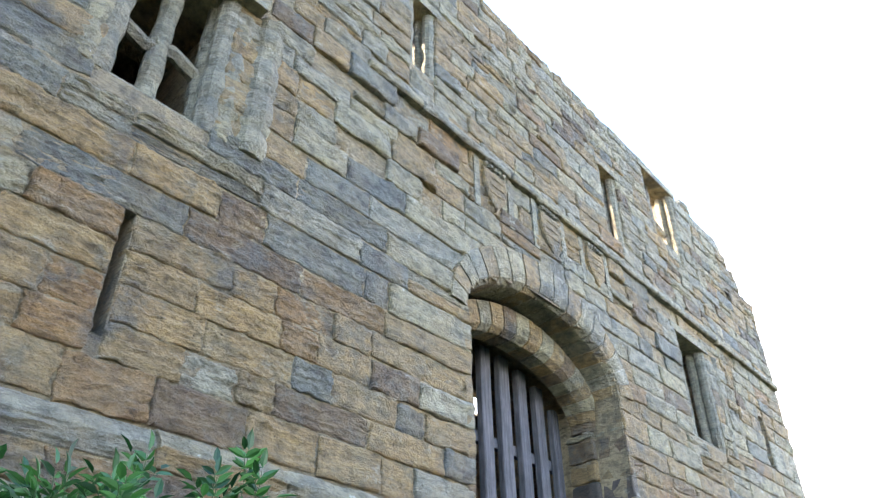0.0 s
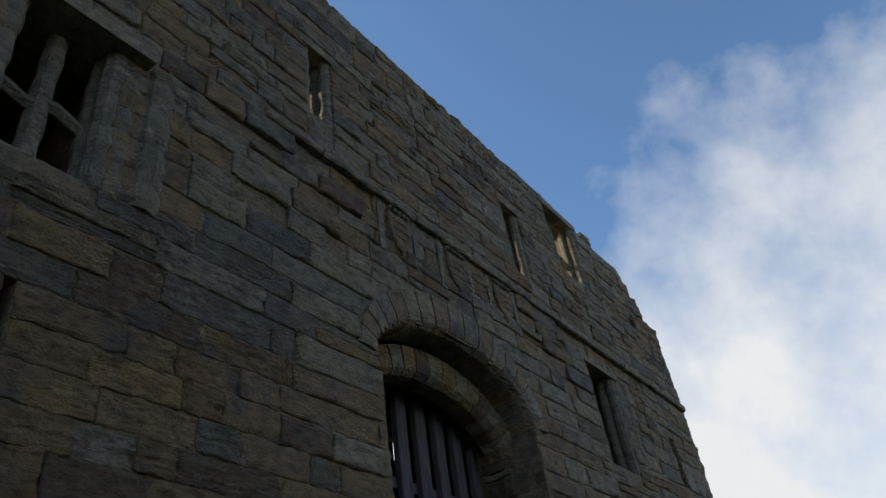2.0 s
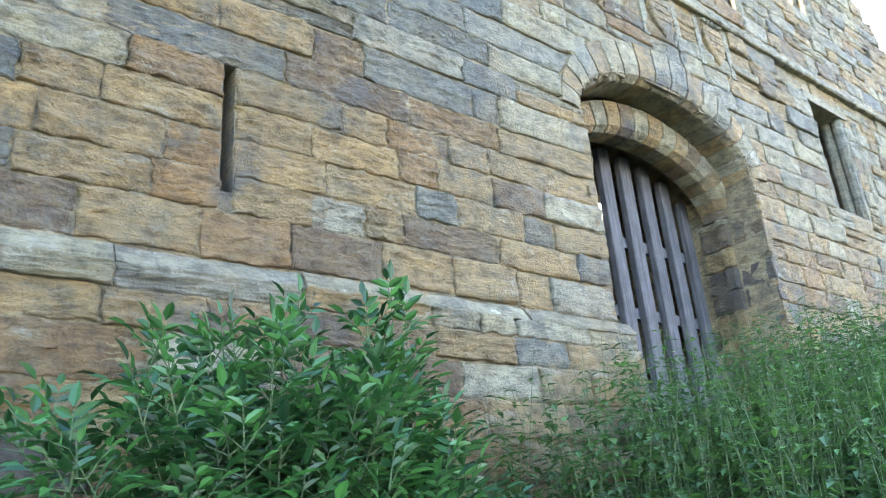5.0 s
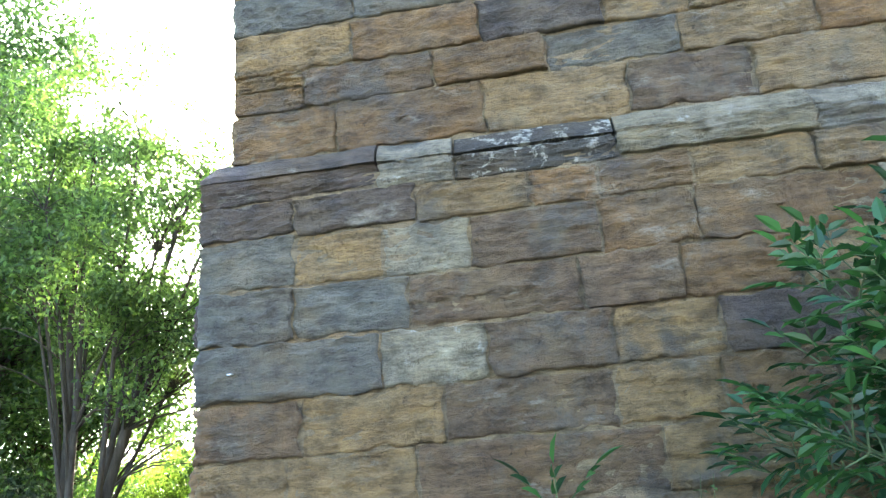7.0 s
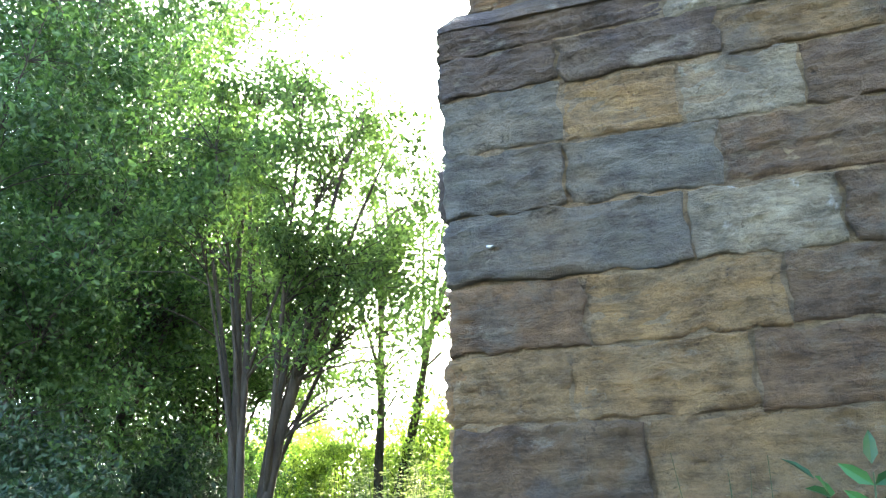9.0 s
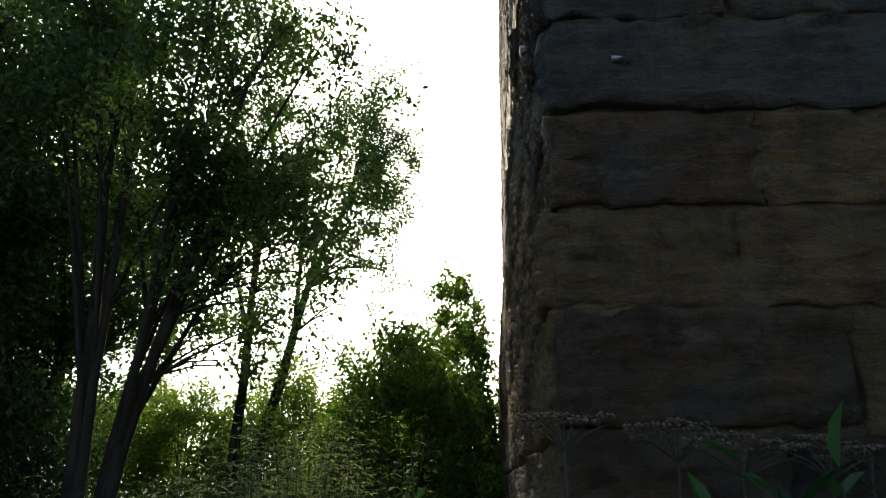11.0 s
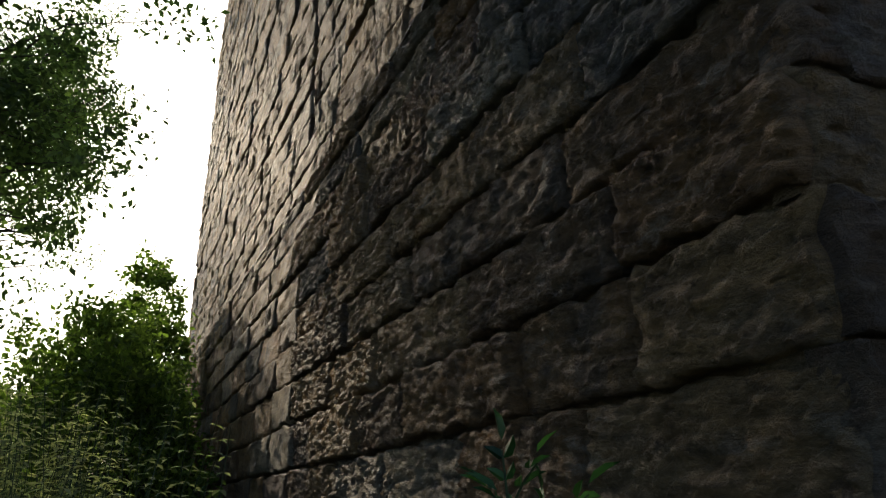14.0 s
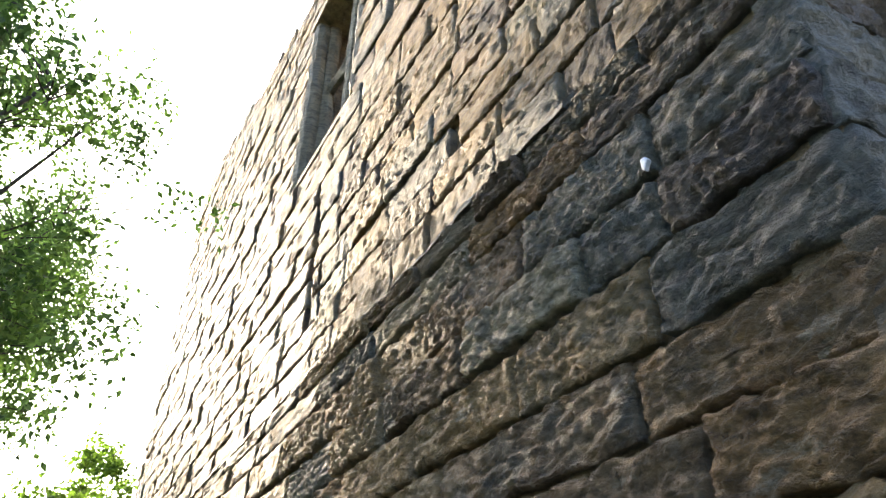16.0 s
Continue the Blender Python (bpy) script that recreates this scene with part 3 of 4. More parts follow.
# ---- chamfer of the plinth ----
def chamfer(pts_fn, stretches, parent, kinds):
    for a, b in stretches:
        for q, (u0, u1) in enumerate(zip([a] + JC[(a, b)], JC[(a, b)] + [b])):
            verts, faces, n = [], [], 12
            own = rng.uniform(-0.016, 0.006)
            for i in range(n + 1):
                u = u0 + 0.006 + (u1 - u0 - 0.012) * i / n
                j = own + 0.022 * noise.noise(Vector((u * 4, 2, 1))) + 0.012 * noise.noise(Vector((u * 13, 2, 7)))
                for d, z in ((-0.06, 3.045), (0.004 + j, 3.05), (j, CHAMFER + 0.02 + j), (-0.075 + j, PLINTH - 0.015 + 0.5 * j), (-0.15, PLINTH + 0.01)):
                    w = max(u, PY - d) if u0 == PY else (min(u, PX + d) if u1 == PX else u)
                    verts.append(Vector(pts_fn(w, d, z)))
            for i in range(n):
                for k in range(4):
                    c = i * 5 + k
                    faces.append((c, c + 5, c + 6, c + 1))
            faces.append(tuple(range(5)))
            faces.append(tuple(n * 5 + k for k in (4, 3, 2, 1, 0)))
            mesh_object("plinth_stone", verts, faces, STONES[kinds[q % len(kinds)]], parent)


JC = {(PY, 5.42): [-1.33, -0.91, -0.05, 0.95, 2.1, 3.1, 4.1], (8.6, END_Y): [9.5, 10.4, 11.3, 12.2, 13.3, 14.4], (END_X, PX): [-17.4 + 0.95 * i for i in range(14)]}
chamfer(lambda u, d, z: (PX + d, u, z), [(PY, 5.42), (8.6, END_Y)], wall_front, (6, 3, 7, 4, 3, 4, 3, 4))
chamfer(lambda u, d, z: (u, PY - d, z), [(END_X, PX)], wall_side, (2, 0, 2, 5, 0))


# ---- gate arch ----
def voussoir_ring(a0, b0, a1, b1, spring, x_face, x_back, count, kinds, parent, name):
    """Wedge stones between two arcs, each its own object."""
    for i in range(count):
        w0, w1 = math.pi * i / count + 0.006, math.pi * (i + 1) / count - 0.006
        verts, faces = [], []
        n = 3
        for x, inset, roll in ((x_face, 0.0, 0.15), (x_face - 0.035, -1.0, 0.06), (x_face - 0.13, -1.0, 0.0), (x_back, -1.0, 0.0)):
            for q in range(n + 1):
                w = w0 + (w1 - w0) * q / n
                e = 0.018 * (1 + inset)
                j = 0.012 * noise.noise(Vector((i * 3.3, q, x)))
                verts.append(Vector((x + j * (inset == 0), ARCH_Y - (a0 + e + roll) * math.cos(w), spring + (b0 + e + roll) * math.sin(w))))
                verts.append(Vector((x + j * (inset == 0), ARCH_Y - (a1 - e) * math.cos(w), spring + (b1 - e) * math.sin(w))))
        r = 2 * (n + 1)
        for q in range(n):
            a = 2 * q
            faces.append((a, a + 1, a + 3, a + 2))
            for lv in range(3):
                s = lv * r
                faces.append((s + a, s + a + 2, s + r + a + 2, s + r + a))
                faces.append((s + a + 1, s + r + a + 1, s + r + a + 3, s + a + 3))
        for lv in range(3):
            s = lv * r
            faces.append((s, s + r, s + r + 1, s + 1))
            faces.append((s + r - 2, s + r - 1, s + 2 * r - 1, s + 2 * r - 2))
        mesh_object(name, verts, faces, STONES[kinds[i % len(kinds)]], parent)


arch = empty("gate_arch", (FX, ARCH_Y, 2.4), "round gate arch of two recessed orders of worn stone", "arch", kind="structure")
arch.location = (0, 0, 0)
voussoir_ring(OUT_A, OUT_B, EXT_A, EXT_B, SPRING, FX + 0.035, FX - 0.45, 17, (4, 0, 4, 3, 0, 4), arch, "voussoir")
voussoir_ring(IN_A - 0.02, IN_B, OUT_A + 0.2, OUT_B + 0.34, IN_SPRING, FX - 0.38, FX - 0.75, 19, (0, 4, 0, 2, 4), arch, "inner_voussoir")
v, f = [], []
for i in range(24):
    w0, w1 = math.pi * i / 24, math.pi * (i + 1) / 24
    s = len(v)
    for x in (FX - 0.8, -6.0):
        for w in (w0, w1):
            v.append(Vector((x, ARCH_Y - (IN_A + 0.22) * math.cos(w), IN_SPRING + (IN_B + 0.16) * math.sin(w))))
    f.append((s, s + 1, s + 3, s + 2))
    s = len(v)
    v += [Vector((FX - 0.8, ARCH_Y - (IN_A + 0.3) * math.cos(w), IN_SPRING + (IN_B + 0.16) * math.sin(w))) for w in (w0, w1)]
    f.append((s, s + 1, s - 3, s - 4))
mesh_object("soffit", v, f, BROWN, arch)
# jambs of coursed stone on both sides of the gate
for sgn in (-1, 1):
    z = 0.6
    while z < IN_SPRING:
        z1 = min(z + rng.uniform(0.26, 0.32), IN_SPRING)
        kind = rng.choice((0, 0, 4, 2, 6 if sgn > 0 else 0))
        for x0, x1, y_in in ((FX - 0.44, FX + 0.012, OUT_A), (FX - 0.86, FX - 0.44, IN_A), (FX - 1.9, FX - 0.86, IN_A + 0.22)):
            sv, sf = stone(x1 - x0 - 0.012, z1 - z - 0.012, 5, 3, z + sgn + x0, 0.014)
            m = pose((x0 + x1) / 2, ARCH_Y + sgn * y_in, (z + z1) / 2, 0, 0, 0 if sgn < 0 else 180)
            mesh_object("jamb_stone", [m @ p for p in sv], sf, STONES[kind], arch)
        sv, sf = stone(OUT_A - IN_A + 0.1, z1 - z - 0.012, 3, 3, z, 0.01)
        m = pose(FX - 0.44, ARCH_Y + sgn * (OUT_A + IN_A) / 2, (z + z1) / 2, 0, 0, -90)
        mesh_object("jamb_stone", [m @ p for p in sv], sf, STONES[kind], arch)
        z = z1
for sgn in (-1, 1):
    v, f = [], []
    block(v, f, -6.4, FX - 0.05, ARCH_Y + sgn * 1.75 - 0.04, ARCH_Y + sgn * 1.75 + 0.04, -1, IN_SPRING)
    mesh_object("jamb_core", v, f, MORTAR, arch)

# ---- gate of upright timbers ----
gate = empty("timber_gate", (0, 0, 0), "weathered grey timber gate of upright pales", "gate")
GX = -5.15
for i in range(9):
    y = 5.24 + 0.39 * i
    w = 0.092 + 0.014 * rng.random()
    top = IN_SPRING + (IN_B + 0.1) * math.sqrt(max(0.0, 1 - ((y - ARCH_Y) / (IN_A + 0.25)) ** 2))
    v, f = [], []
    n = 8
    for k in range(n + 1):
        z = 0.8 + (top - 0.8) * k / n
        j = 0.012 * noise.noise(Vector((y * 5, z * 1.5, 0)))
        for dx, dy in ((0.045, -w + 0.012), (0.045, w - 0.012), (0.033, w), (-0.045, w), (-0.045, -w), (0.033, -w)):
            v.append(Vector((GX + dx, y + dy + j, z)))
    for k in range(n):
        for q in range(6):
            a = k * 6 + q
            b = k * 6 + (q + 1) % 6
            f.append((a, b, b + 6, a + 6))
    f.append(tuple(range(n * 6, n * 6 + 6)))
    mesh_object("pale", v, f, OAK, gate)
for z in (1.7, 2.7, 3.7, 4.6):
    v, f = [], []
    block(v, f, GX - 0.13, GX - 0.05, ARCH_Y - 1.55, ARCH_Y + 1.55, z, z + 0.13)
    mesh_object("ledge", v, f, OAK, gate)
# added wall behind the gate: blocks daylight but for one bright gap
v, f = [], []
block(v, f, -9.0, -8.9, -0.9, 11.3, 0, 7.7)
block(v, f, -9.0, -8.9, 11.75, END_Y - 1.2, 0, 7.7)
block(v, f, -9.0, -8.9, 11.3, 11.75, 0, 7.3)
tagged(mesh_object("wall_passage", v, f, MORTAR), "wall added behind the gate to keep the passage dark", "wall", kind="structure")


# ---- string course and shields ----
def bar_stones(name, y0, y1, z0, z1, x0, proud, step, parent, kinds):
    u = y0
    while u < y1 - 0.05:
        w = min(step * rng.uniform(0.7, 1.3), y1 - u)
        sv, sf = stone(w - 0.008, z1 - z0, 6, 3, u, 0.012, back=proud + 0.05, edge=0.025)
        m = pose(x0 + proud, u + w / 2, (z0 + z1) / 2, 0, 0, -90)
        mesh_object(name, [m @ p for p in sv], sf, STONES[rng.choice(kinds)], parent)
        u += w


string_course = empty("string_course", (0, 0, 0), "thin projecting grey stone string course over the shields", "string course", kind="structure")
bar_stones("string_stone", 3.6, END_Y - 0.1, 7.74, 7.86, FX, 0.095, 0.7, string_course, (3, 4, 3))


def shield(y, z, w, h):
    """A carved shield in a sunk panel under a small beaded crest."""
    e = empty("carved_shield", (FX, y, z), "worn carved stone heraldic shield in a sunk panel", "carving", "shields over the gate")
    v, f = [], []
    out = [(-0.5, 0.5), (0.0, 0.47), (0.5, 0.5), (0.5, 0.05), (0.36, -0.25), (0.0, -0.55), (-0.36, -0.25), (-0.5, 0.05)]
    for d, s in ((0.0, 1.0), (0.045, 0.97), (0.06, 0.85)):
        for a, b in out:
            v.append(Vector((d, a * w * s, b * h * s)))
    for lv in range(2):
        for q in range(8):
            a, b = lv * 8 + q, lv * 8 + (q + 1) % 8
            f.append((a, b, b + 8, a + 8))
    f.append(tuple(range(16, 24)))
    mesh_object("escutcheon", v, f, TAN, e)
    v, f = [], []
    for a, b, c, d in ((-0.86, -0.64, -0.66, 0.66), (0.64, 0.86, -0.66, 0.66), (-0.86, 0.86, 0.66, 0.8)):
        block(v, f, -0.03, 0.02, a * w, b * w, c * h, d * h)
    mesh_object("panel_frame", v, f, GREY, e)
    for k in range(5):
        v, f = [], []
        tube(v, f, [Vector((-0.01, (k - 2) * 0.2 * w, 0.58 * h)), Vector((0.06, (k - 2) * 0.2 * w, 0.58 * h)), Vector((0.075, (k - 2) * 0.2 * w, 0.58 * h))], [0.035, 0.032, 0.015], 7)
        mesh_object("bead", v, f, GREY, e)
    for k in range(3):
        v, f = [], []
        block(v, f, 0.055, 0.07, -0.3 * w, 0.3 * w, (0.25 - 0.2 * k) * h, (0.31 - 0.2 * k) * h)
        mesh_object("charge", v, f, TAN, e)


for y in (5.85, 7.08, 8.25):
    shield(y, 7.33, 0.46, 0.6)


# ---- windows ----
def shaft(name, x, y, z0, z1, r, parent, mat):
    v, f = [], []
    n = max(4, int((z1 - z0) / 0.12))
    pts = [Vector((x, y + 0.006 * noise.noise(Vector((y, 3, i * 0.7))), z0 + (z1 - z0) * i / n)) for i in range(n + 1)]
    tube(v, f, pts, [r * (1 - 0.12 * (i % 3 == 0)) * (1 + 0.12 * noise.noise(Vector((x, y * 3, i * 0.9)))) for i in range(n + 1)], 9)
    return mesh_object(name, v, f, mat, parent, smooth=False)


def window(name, y0, y1, z0, z1, parent_label, transom=None, mullions=1, jamb=0.09, roll=0.0):
    e = empty(name, (0, 0, 0), parent_label, "window", kind="structure")
    vx = FX - 0.28

    for s in (0, 1):
        yy = y0 + 0.02 if s == 0 else y1 - 0.02
        shaft("jamb_shaft", vx + 0.18, yy, z0, z1, jamb, e, GREY)
        shaft("jamb_shaft", vx + 0.02, yy + (0.03 if s == 0 else -0.03), z0, z1, jamb * 0.9, e, GREY)
    if roll:
        shaft("outer_roll", FX - 0.1, y0 - 0.1, z0, z1, roll, e, GREEN)
        for d, rr, top in ((0.1, 1.1, -0.12), (0.38, 1.3, 0.0)):
            zs = [z0 + (z1 + top - z0) * q for q in (0.0, 0.22, 0.5, 0.76, 1.0)]
            for za, zb in zip(zs, zs[1:]):
                shaft("drum", FX - 0.09 - 0.03 * (d < 0.2), y1 + d, za, zb - 0.008, roll * rr * rng.uniform(0.92, 1.05), e, rng.choice((GREEN, GREY)))
    for k in range(mullions):
        yy = y0 + (y1 - y0) * (k + 1) / (mullions + 1)
        shaft("mullion", vx, yy, z0, z1, 0.085 + 0.25 * max(0.0, roll - 0.1), e, GREY)
    if transom:
        v, f = [], []
        tube(v, f, [Vector((vx, y0 + (y1 - y0) * i / 8, transom + 0.05 * math.sin(i * 1.57))) for i in range(9)], [0.07] * 9, 6)
        mesh_object("transom", v, f, GREY, e)
    v, f = [], []
    block(v, f, FX - 0.5, FX + 0.022 + 3.0 * max(0.0, roll - 0.1), y0 - 0.12, y1 + 0.12 + 2.5 * max(0.0, roll - 0.1), z1 - 0.02, z1 + 0.13)
    mesh_object("lintel", v, f, GREEN, e)
    v, f = [], []
    block(v, f, FX - 0.5, FX - 0.02, y0 - 0.02, y1 + 0.02, z0 - 0.06, z0 + 0.02)
    mesh_object("sill", v, f, GREY, e)
    return e


H = FRONT_HOLES
side_window = window("window_6", *SIDE_HOLES["window"], "tall two-light side window with worn stone tracery", 7.8, 1, 0.12)
side_window.matrix_basis = Matrix(((0, 1, 0, 0), (-1, 0, 0, FX + SY), (0, 0, 1, 0), (0, 0, 0, 1)))
window("window_1", *H["cross_window"], "weathered stone cross window with round mullion and broken transom", 6.45, 1, 0.12, 0.14)
window("window_2", *H["upper_window"], "ruined upper window with broken stone transom", 10.1, 1, 0.1)
window("window_3", *H["lower_window"], "tall stone window with a worn mullion", None, 1, 0.1, 0.1)
window("window_4", *H["upper_slit"], "narrow upper slit window open to the sky", None, 0, 0.09)
window("window_5", *H["upper_slit_2"], "narrow upper slit window with worn jamb", None, 0, 0.09)

# ---- plants ----
def leaf_cloud(centres, spread, count, size, r, droop=0.3, long=1.0):
    """Leaves strewn round centres: pointed blades of four corners with a fold."""
    g = np.random.default_rng(r)
    c = np.repeat(np.array(centres, dtype=float), count, axis=0)
    n = len(c)
    form = np.repeat(g.uniform(0.35, 1.5, (len(centres), 3)), count, axis=0)
    p = c + np.clip(g.normal(0, 1, (n, 3)), -1.7, 1.7) * 0.95 * spread * form * np.array([1.0, 1.0, 0.8])
    d = g.normal(0, 1, (n, 3))
    d[:, 2] -= droop
    d /= np.linalg.norm(d, axis=1)[:, None]
    u = np.cross(d, g.normal(0, 1, (n, 3)))
    u /= np.linalg.norm(u, axis=1)[:, None]
    nn = np.cross(d, u)
    s = size * g.uniform(0.6, 1.3, n)[:, None]
    tip, l, q = p + d * s * long, p + d * s * 0.45 * long + u * s * 0.28 + nn * s * 0.08, p + d * s * 0.45 * long - u * s * 0.28 + nn * s * 0.08
    v = np.stack([p, l, tip, q], axis=1).reshape(-1, 3)
    i = np.arange(n) * 4
    f = np.concatenate([np.stack([i, i + 1, i + 2], 1), np.stack([i, i + 2, i + 3], 1)])
    return v.tolist(), f.tolist()


def tree(base, stems, centre, radii, clumps, count, leaf, clump_size, seed, label, radius=0.09, material=TREE_LEAF, low=0.15):
    """A tree: stems that rise from base into the crown, limbs that fork out of them to clumps of leaves, and gaps between the clumps."""
    g = random.Random(seed)
    e = empty("tree", (0, 0, 0), label, "tree")
    verts, faces, tips, spine = [], [], [], []
    c, b = Vector(centre), Vector(base)
    for k in range(stems):
        w = 2 * math.pi * k / stems + g.uniform(-0.4, 0.4)
        off = 0.0 if stems == 1 else 1.0
        p0 = b + Vector((0.12 * math.cos(w), 0.12 * math.sin(w), 0)) * off
        top = c + Vector((0.5 * radii[0] * math.cos(w) * off, 0.5 * radii[1] * math.sin(w) * off, 0.45 * radii[2]))
        pts, n = [], 9
        for i in range(n + 1):
            t = i / n
            wob = Vector((noise.noise(Vector((seed, k, t * 3))), noise.noise(Vector((seed + 9, k, t * 3))), 0)) * 0.35 * t
            u = t ** 1.5 if stems > 1 else t
            pts.append(Vector((p0.x + (top.x - p0.x) * u, p0.y + (top.y - p0.y) * u, p0.z + (top.z - p0.z) * t)) + wob)
        r = radius * g.uniform(0.75, 1.15)
        tube(verts, faces, pts, [r * (1 - 0.8 * i / n) for i in range(n + 1)], 8)
        for q in range(3):
            i0 = (2 if stems > 1 else 4) + q
            end = c + Vector((0.85 * radii[0] * math.cos(w + q - 1), 0.85 * radii[1] * math.sin(w + q - 1), g.uniform(0.0, 0.6) * radii[2]))
            fork = [pts[i0].lerp(end, t) + Vector((0, 0, 0.25 * math.sin(math.pi * t))) for t in (0, 0.2, 0.4, 0.6, 0.8, 1)]
            fr = 0.6 * r * (1 - 0.8 * i0 / n)
            tube(verts, faces, fork, [fr * (1 - 0.85 * t / 5) for t in range(6)], 6)
            spine += [(p, fr * (1 - 0.85 * t / 5)) for t, p in enumerate(fork) if t > 1]
        spine += [(p, r * (1 - 0.8 * i / n)) for i, p in enumerate(pts) if i > 2]
    tries = 0
    while len(tips) < clumps and tries < clumps * 30:
        tries += 1
        d = Vector((g.gauss(0, 1), g.gauss(0, 1), g.gauss(0, 1))).normalized()
        rr = g.random() ** 0.45
        lump = 1 + 0.55 * noise.noise(d * 2.6 + Vector((seed, 0, 0)))
        p = c + Vector((d.x * radii[0], d.y * radii[1], d.z * radii[2])) * rr * lump
        if noise.noise(p * 0.75 + Vector((0, seed, 0))) < -low or p.z < b.z + 0.6:
            continue
        tips.append(p)
        under = [q for q in spine if q[0].z < p.z - 0.15] or spine[:1]
        q, r = min(under, key=lambda a: (a[0] - p).length + g.uniform(0, 0.5))
        mid = q.lerp(p, 0.5) + Vector((g.uniform(-0.15, 0.15), g.uniform(-0.15, 0.15), 0.12 * (p - q).length))
        tube(verts, faces, [q, q.lerp(mid, 0.5) + Vector((0, 0, 0.04)), mid, p], [0.2 * r + 0.006, 0.15 * r + 0.005, 0.1 * r + 0.004, 0.003], 5)
    mesh_object("trunk", verts, faces, BARK, e, smooth=True)
    v, f = leaf_cloud(tips, clump_size, count, leaf, seed, 0.35)
    mesh_object("crown", v, f, material, e)
    return e


def shrub(name, centre, radii, clumps, count, leaf, seed, label, material, category="shrub", long=1.0):
    """A rounded bush: stems that fan out from the ground to clumps of leaves near its outline."""
    g = random.Random(seed)
    e = empty(name, (0, 0, 0), label, category)
    verts, faces, tips = [], [], []
    cx, cy, cz = centre
    for k in range(clumps):
        w, h = g.uniform(0, 2 * math.pi), g.uniform(0.05, 1.0)
        rr = math.sqrt(max(0.02, 1 - h * h)) * g.uniform(0.55, 1.08)
        p = Vector((cx + radii[0] * rr * math.cos(w), cy + radii[1] * rr * math.sin(w), cz + radii[2] * h * g.uniform(0.75, 1.12)))
        tips.append(p)
        if k % 9 == 0:
            b = Vector((cx + 0.3 * (p.x - cx), cy + 0.3 * (p.y - cy), cz))
            mid = (b + p) / 2 + Vector((0, 0, 0.15 * radii[2]))
            tube(verts, faces, [b, mid, p], [0.018, 0.012, 0.004], 4)
    mesh_object("branchwork", verts, faces, BARK, e)
    v, f = leaf_cloud(tips, 0.08 * min(radii) + 0.04, count, leaf, seed, 0.25, long)
    mesh_object("foliage", v, f, material, e)
    return e


def elder(x, y, z, reach, height, shoots, seed, label, name="elder_bush", scale=1.0):
    """A bush of arching shoots with opposite feathered leaves, each of paired pointed leaflets."""
    g = random.Random(seed)
    e = empty(name, (0, 0, 0), label, "bush")
    sv, sf, lv, lf = [], [], [], []

    def leaflet(p, d, nrm, ln):
        s = len(lv)
        u = d.cross(nrm).normalized()
        w = ln * 0.19
        a, b = p + d * ln * 0.3, p + d * ln * 0.68 - nrm * ln * 0.06
        dip = -nrm * ln * 0.05
        lv.extend([p, a + u * w - dip, b + u * w * 0.8 - dip, p + d * ln - nrm * ln * 0.2, b - u * w * 0.8 - dip, a - u * w - dip, a + dip, b + dip])
        lf.extend([(s, s + 6, s + 1), (s + 1, s + 6, s + 7, s + 2), (s + 2, s + 7, s + 3), (s, s + 5, s + 6), (s + 5, s + 4, s + 7, s + 6), (s + 4, s + 3, s + 7)])

    for k in range(shoots):
        w = g.uniform(0, 2 * math.pi)
        out = g.random() ** 0.6
        h = height * (1 - 0.5 * out ** 2) * g.uniform(0.5, 1.1)
        base = Vector((x + 0.25 * reach[0] * math.cos(w) * out, y + 0.35 * reach[1] * math.sin(w) * out, z))
        tip = Vector((x + reach[0] * math.cos(w) * out, y + reach[1] * math.sin(w) * out, z + h))
        mid = (base + tip) / 2 + Vector((0, 0, 0.12 * h))
        pts = []
        for i in range(9):
            t = i / 8
            pts.append(base * (1 - t) ** 2 + mid * 2 * t * (1 - t) + tip * t * t)
        tube(sv, sf, pts, [0.009 * (1 - 0.8 * i / 8) for i in range(9)], 4)
        for i in range(3, 9):
            d = (pts[i] - pts[i - 1]).normalized()
            a = d.orthogonal().normalized()
            a.rotate(Matrix.Rotation(g.uniform(0, 3.1) + i * 1.57, 3, d))
            for sg in ((1, -1) if i < 8 else (1, -1, 0)):
                rd = (a * sg + d * (0.5 if i < 8 else 1.0) + Vector((0, 0, 0.15))).normalized()
                ln = scale * g.uniform(0.14, 0.24)
                nrm = (Vector((0, 0, 1)) - rd * rd.z + Vector((g.uniform(-.3, .3), g.uniform(-.3, .3), 0))).normalized()
                p = pts[i]
                tube(sv, sf, [p, p + rd * ln * 0.5, p + rd * ln - Vector((0, 0, 0.02))], [0.004, 0.003, 0.002], 3)
                sd = rd.cross(nrm).normalized()
                for q in (0.45, 0.75):
                    for s2 in (1, -1):
                        leaflet(p + rd * ln * q, (sd * s2 + rd * 0.7).normalized(), nrm, scale * g.uniform(0.072, 0.112))
                leaflet(p + rd * ln, (rd - Vector((0, 0, 0.2))).normalized(), nrm, scale * g.uniform(0.085, 0.125))
    mesh_object("branchwork", sv, sf, STEM, e)
    mesh_object("foliage", lv, lf, ELDER, e)
    return e


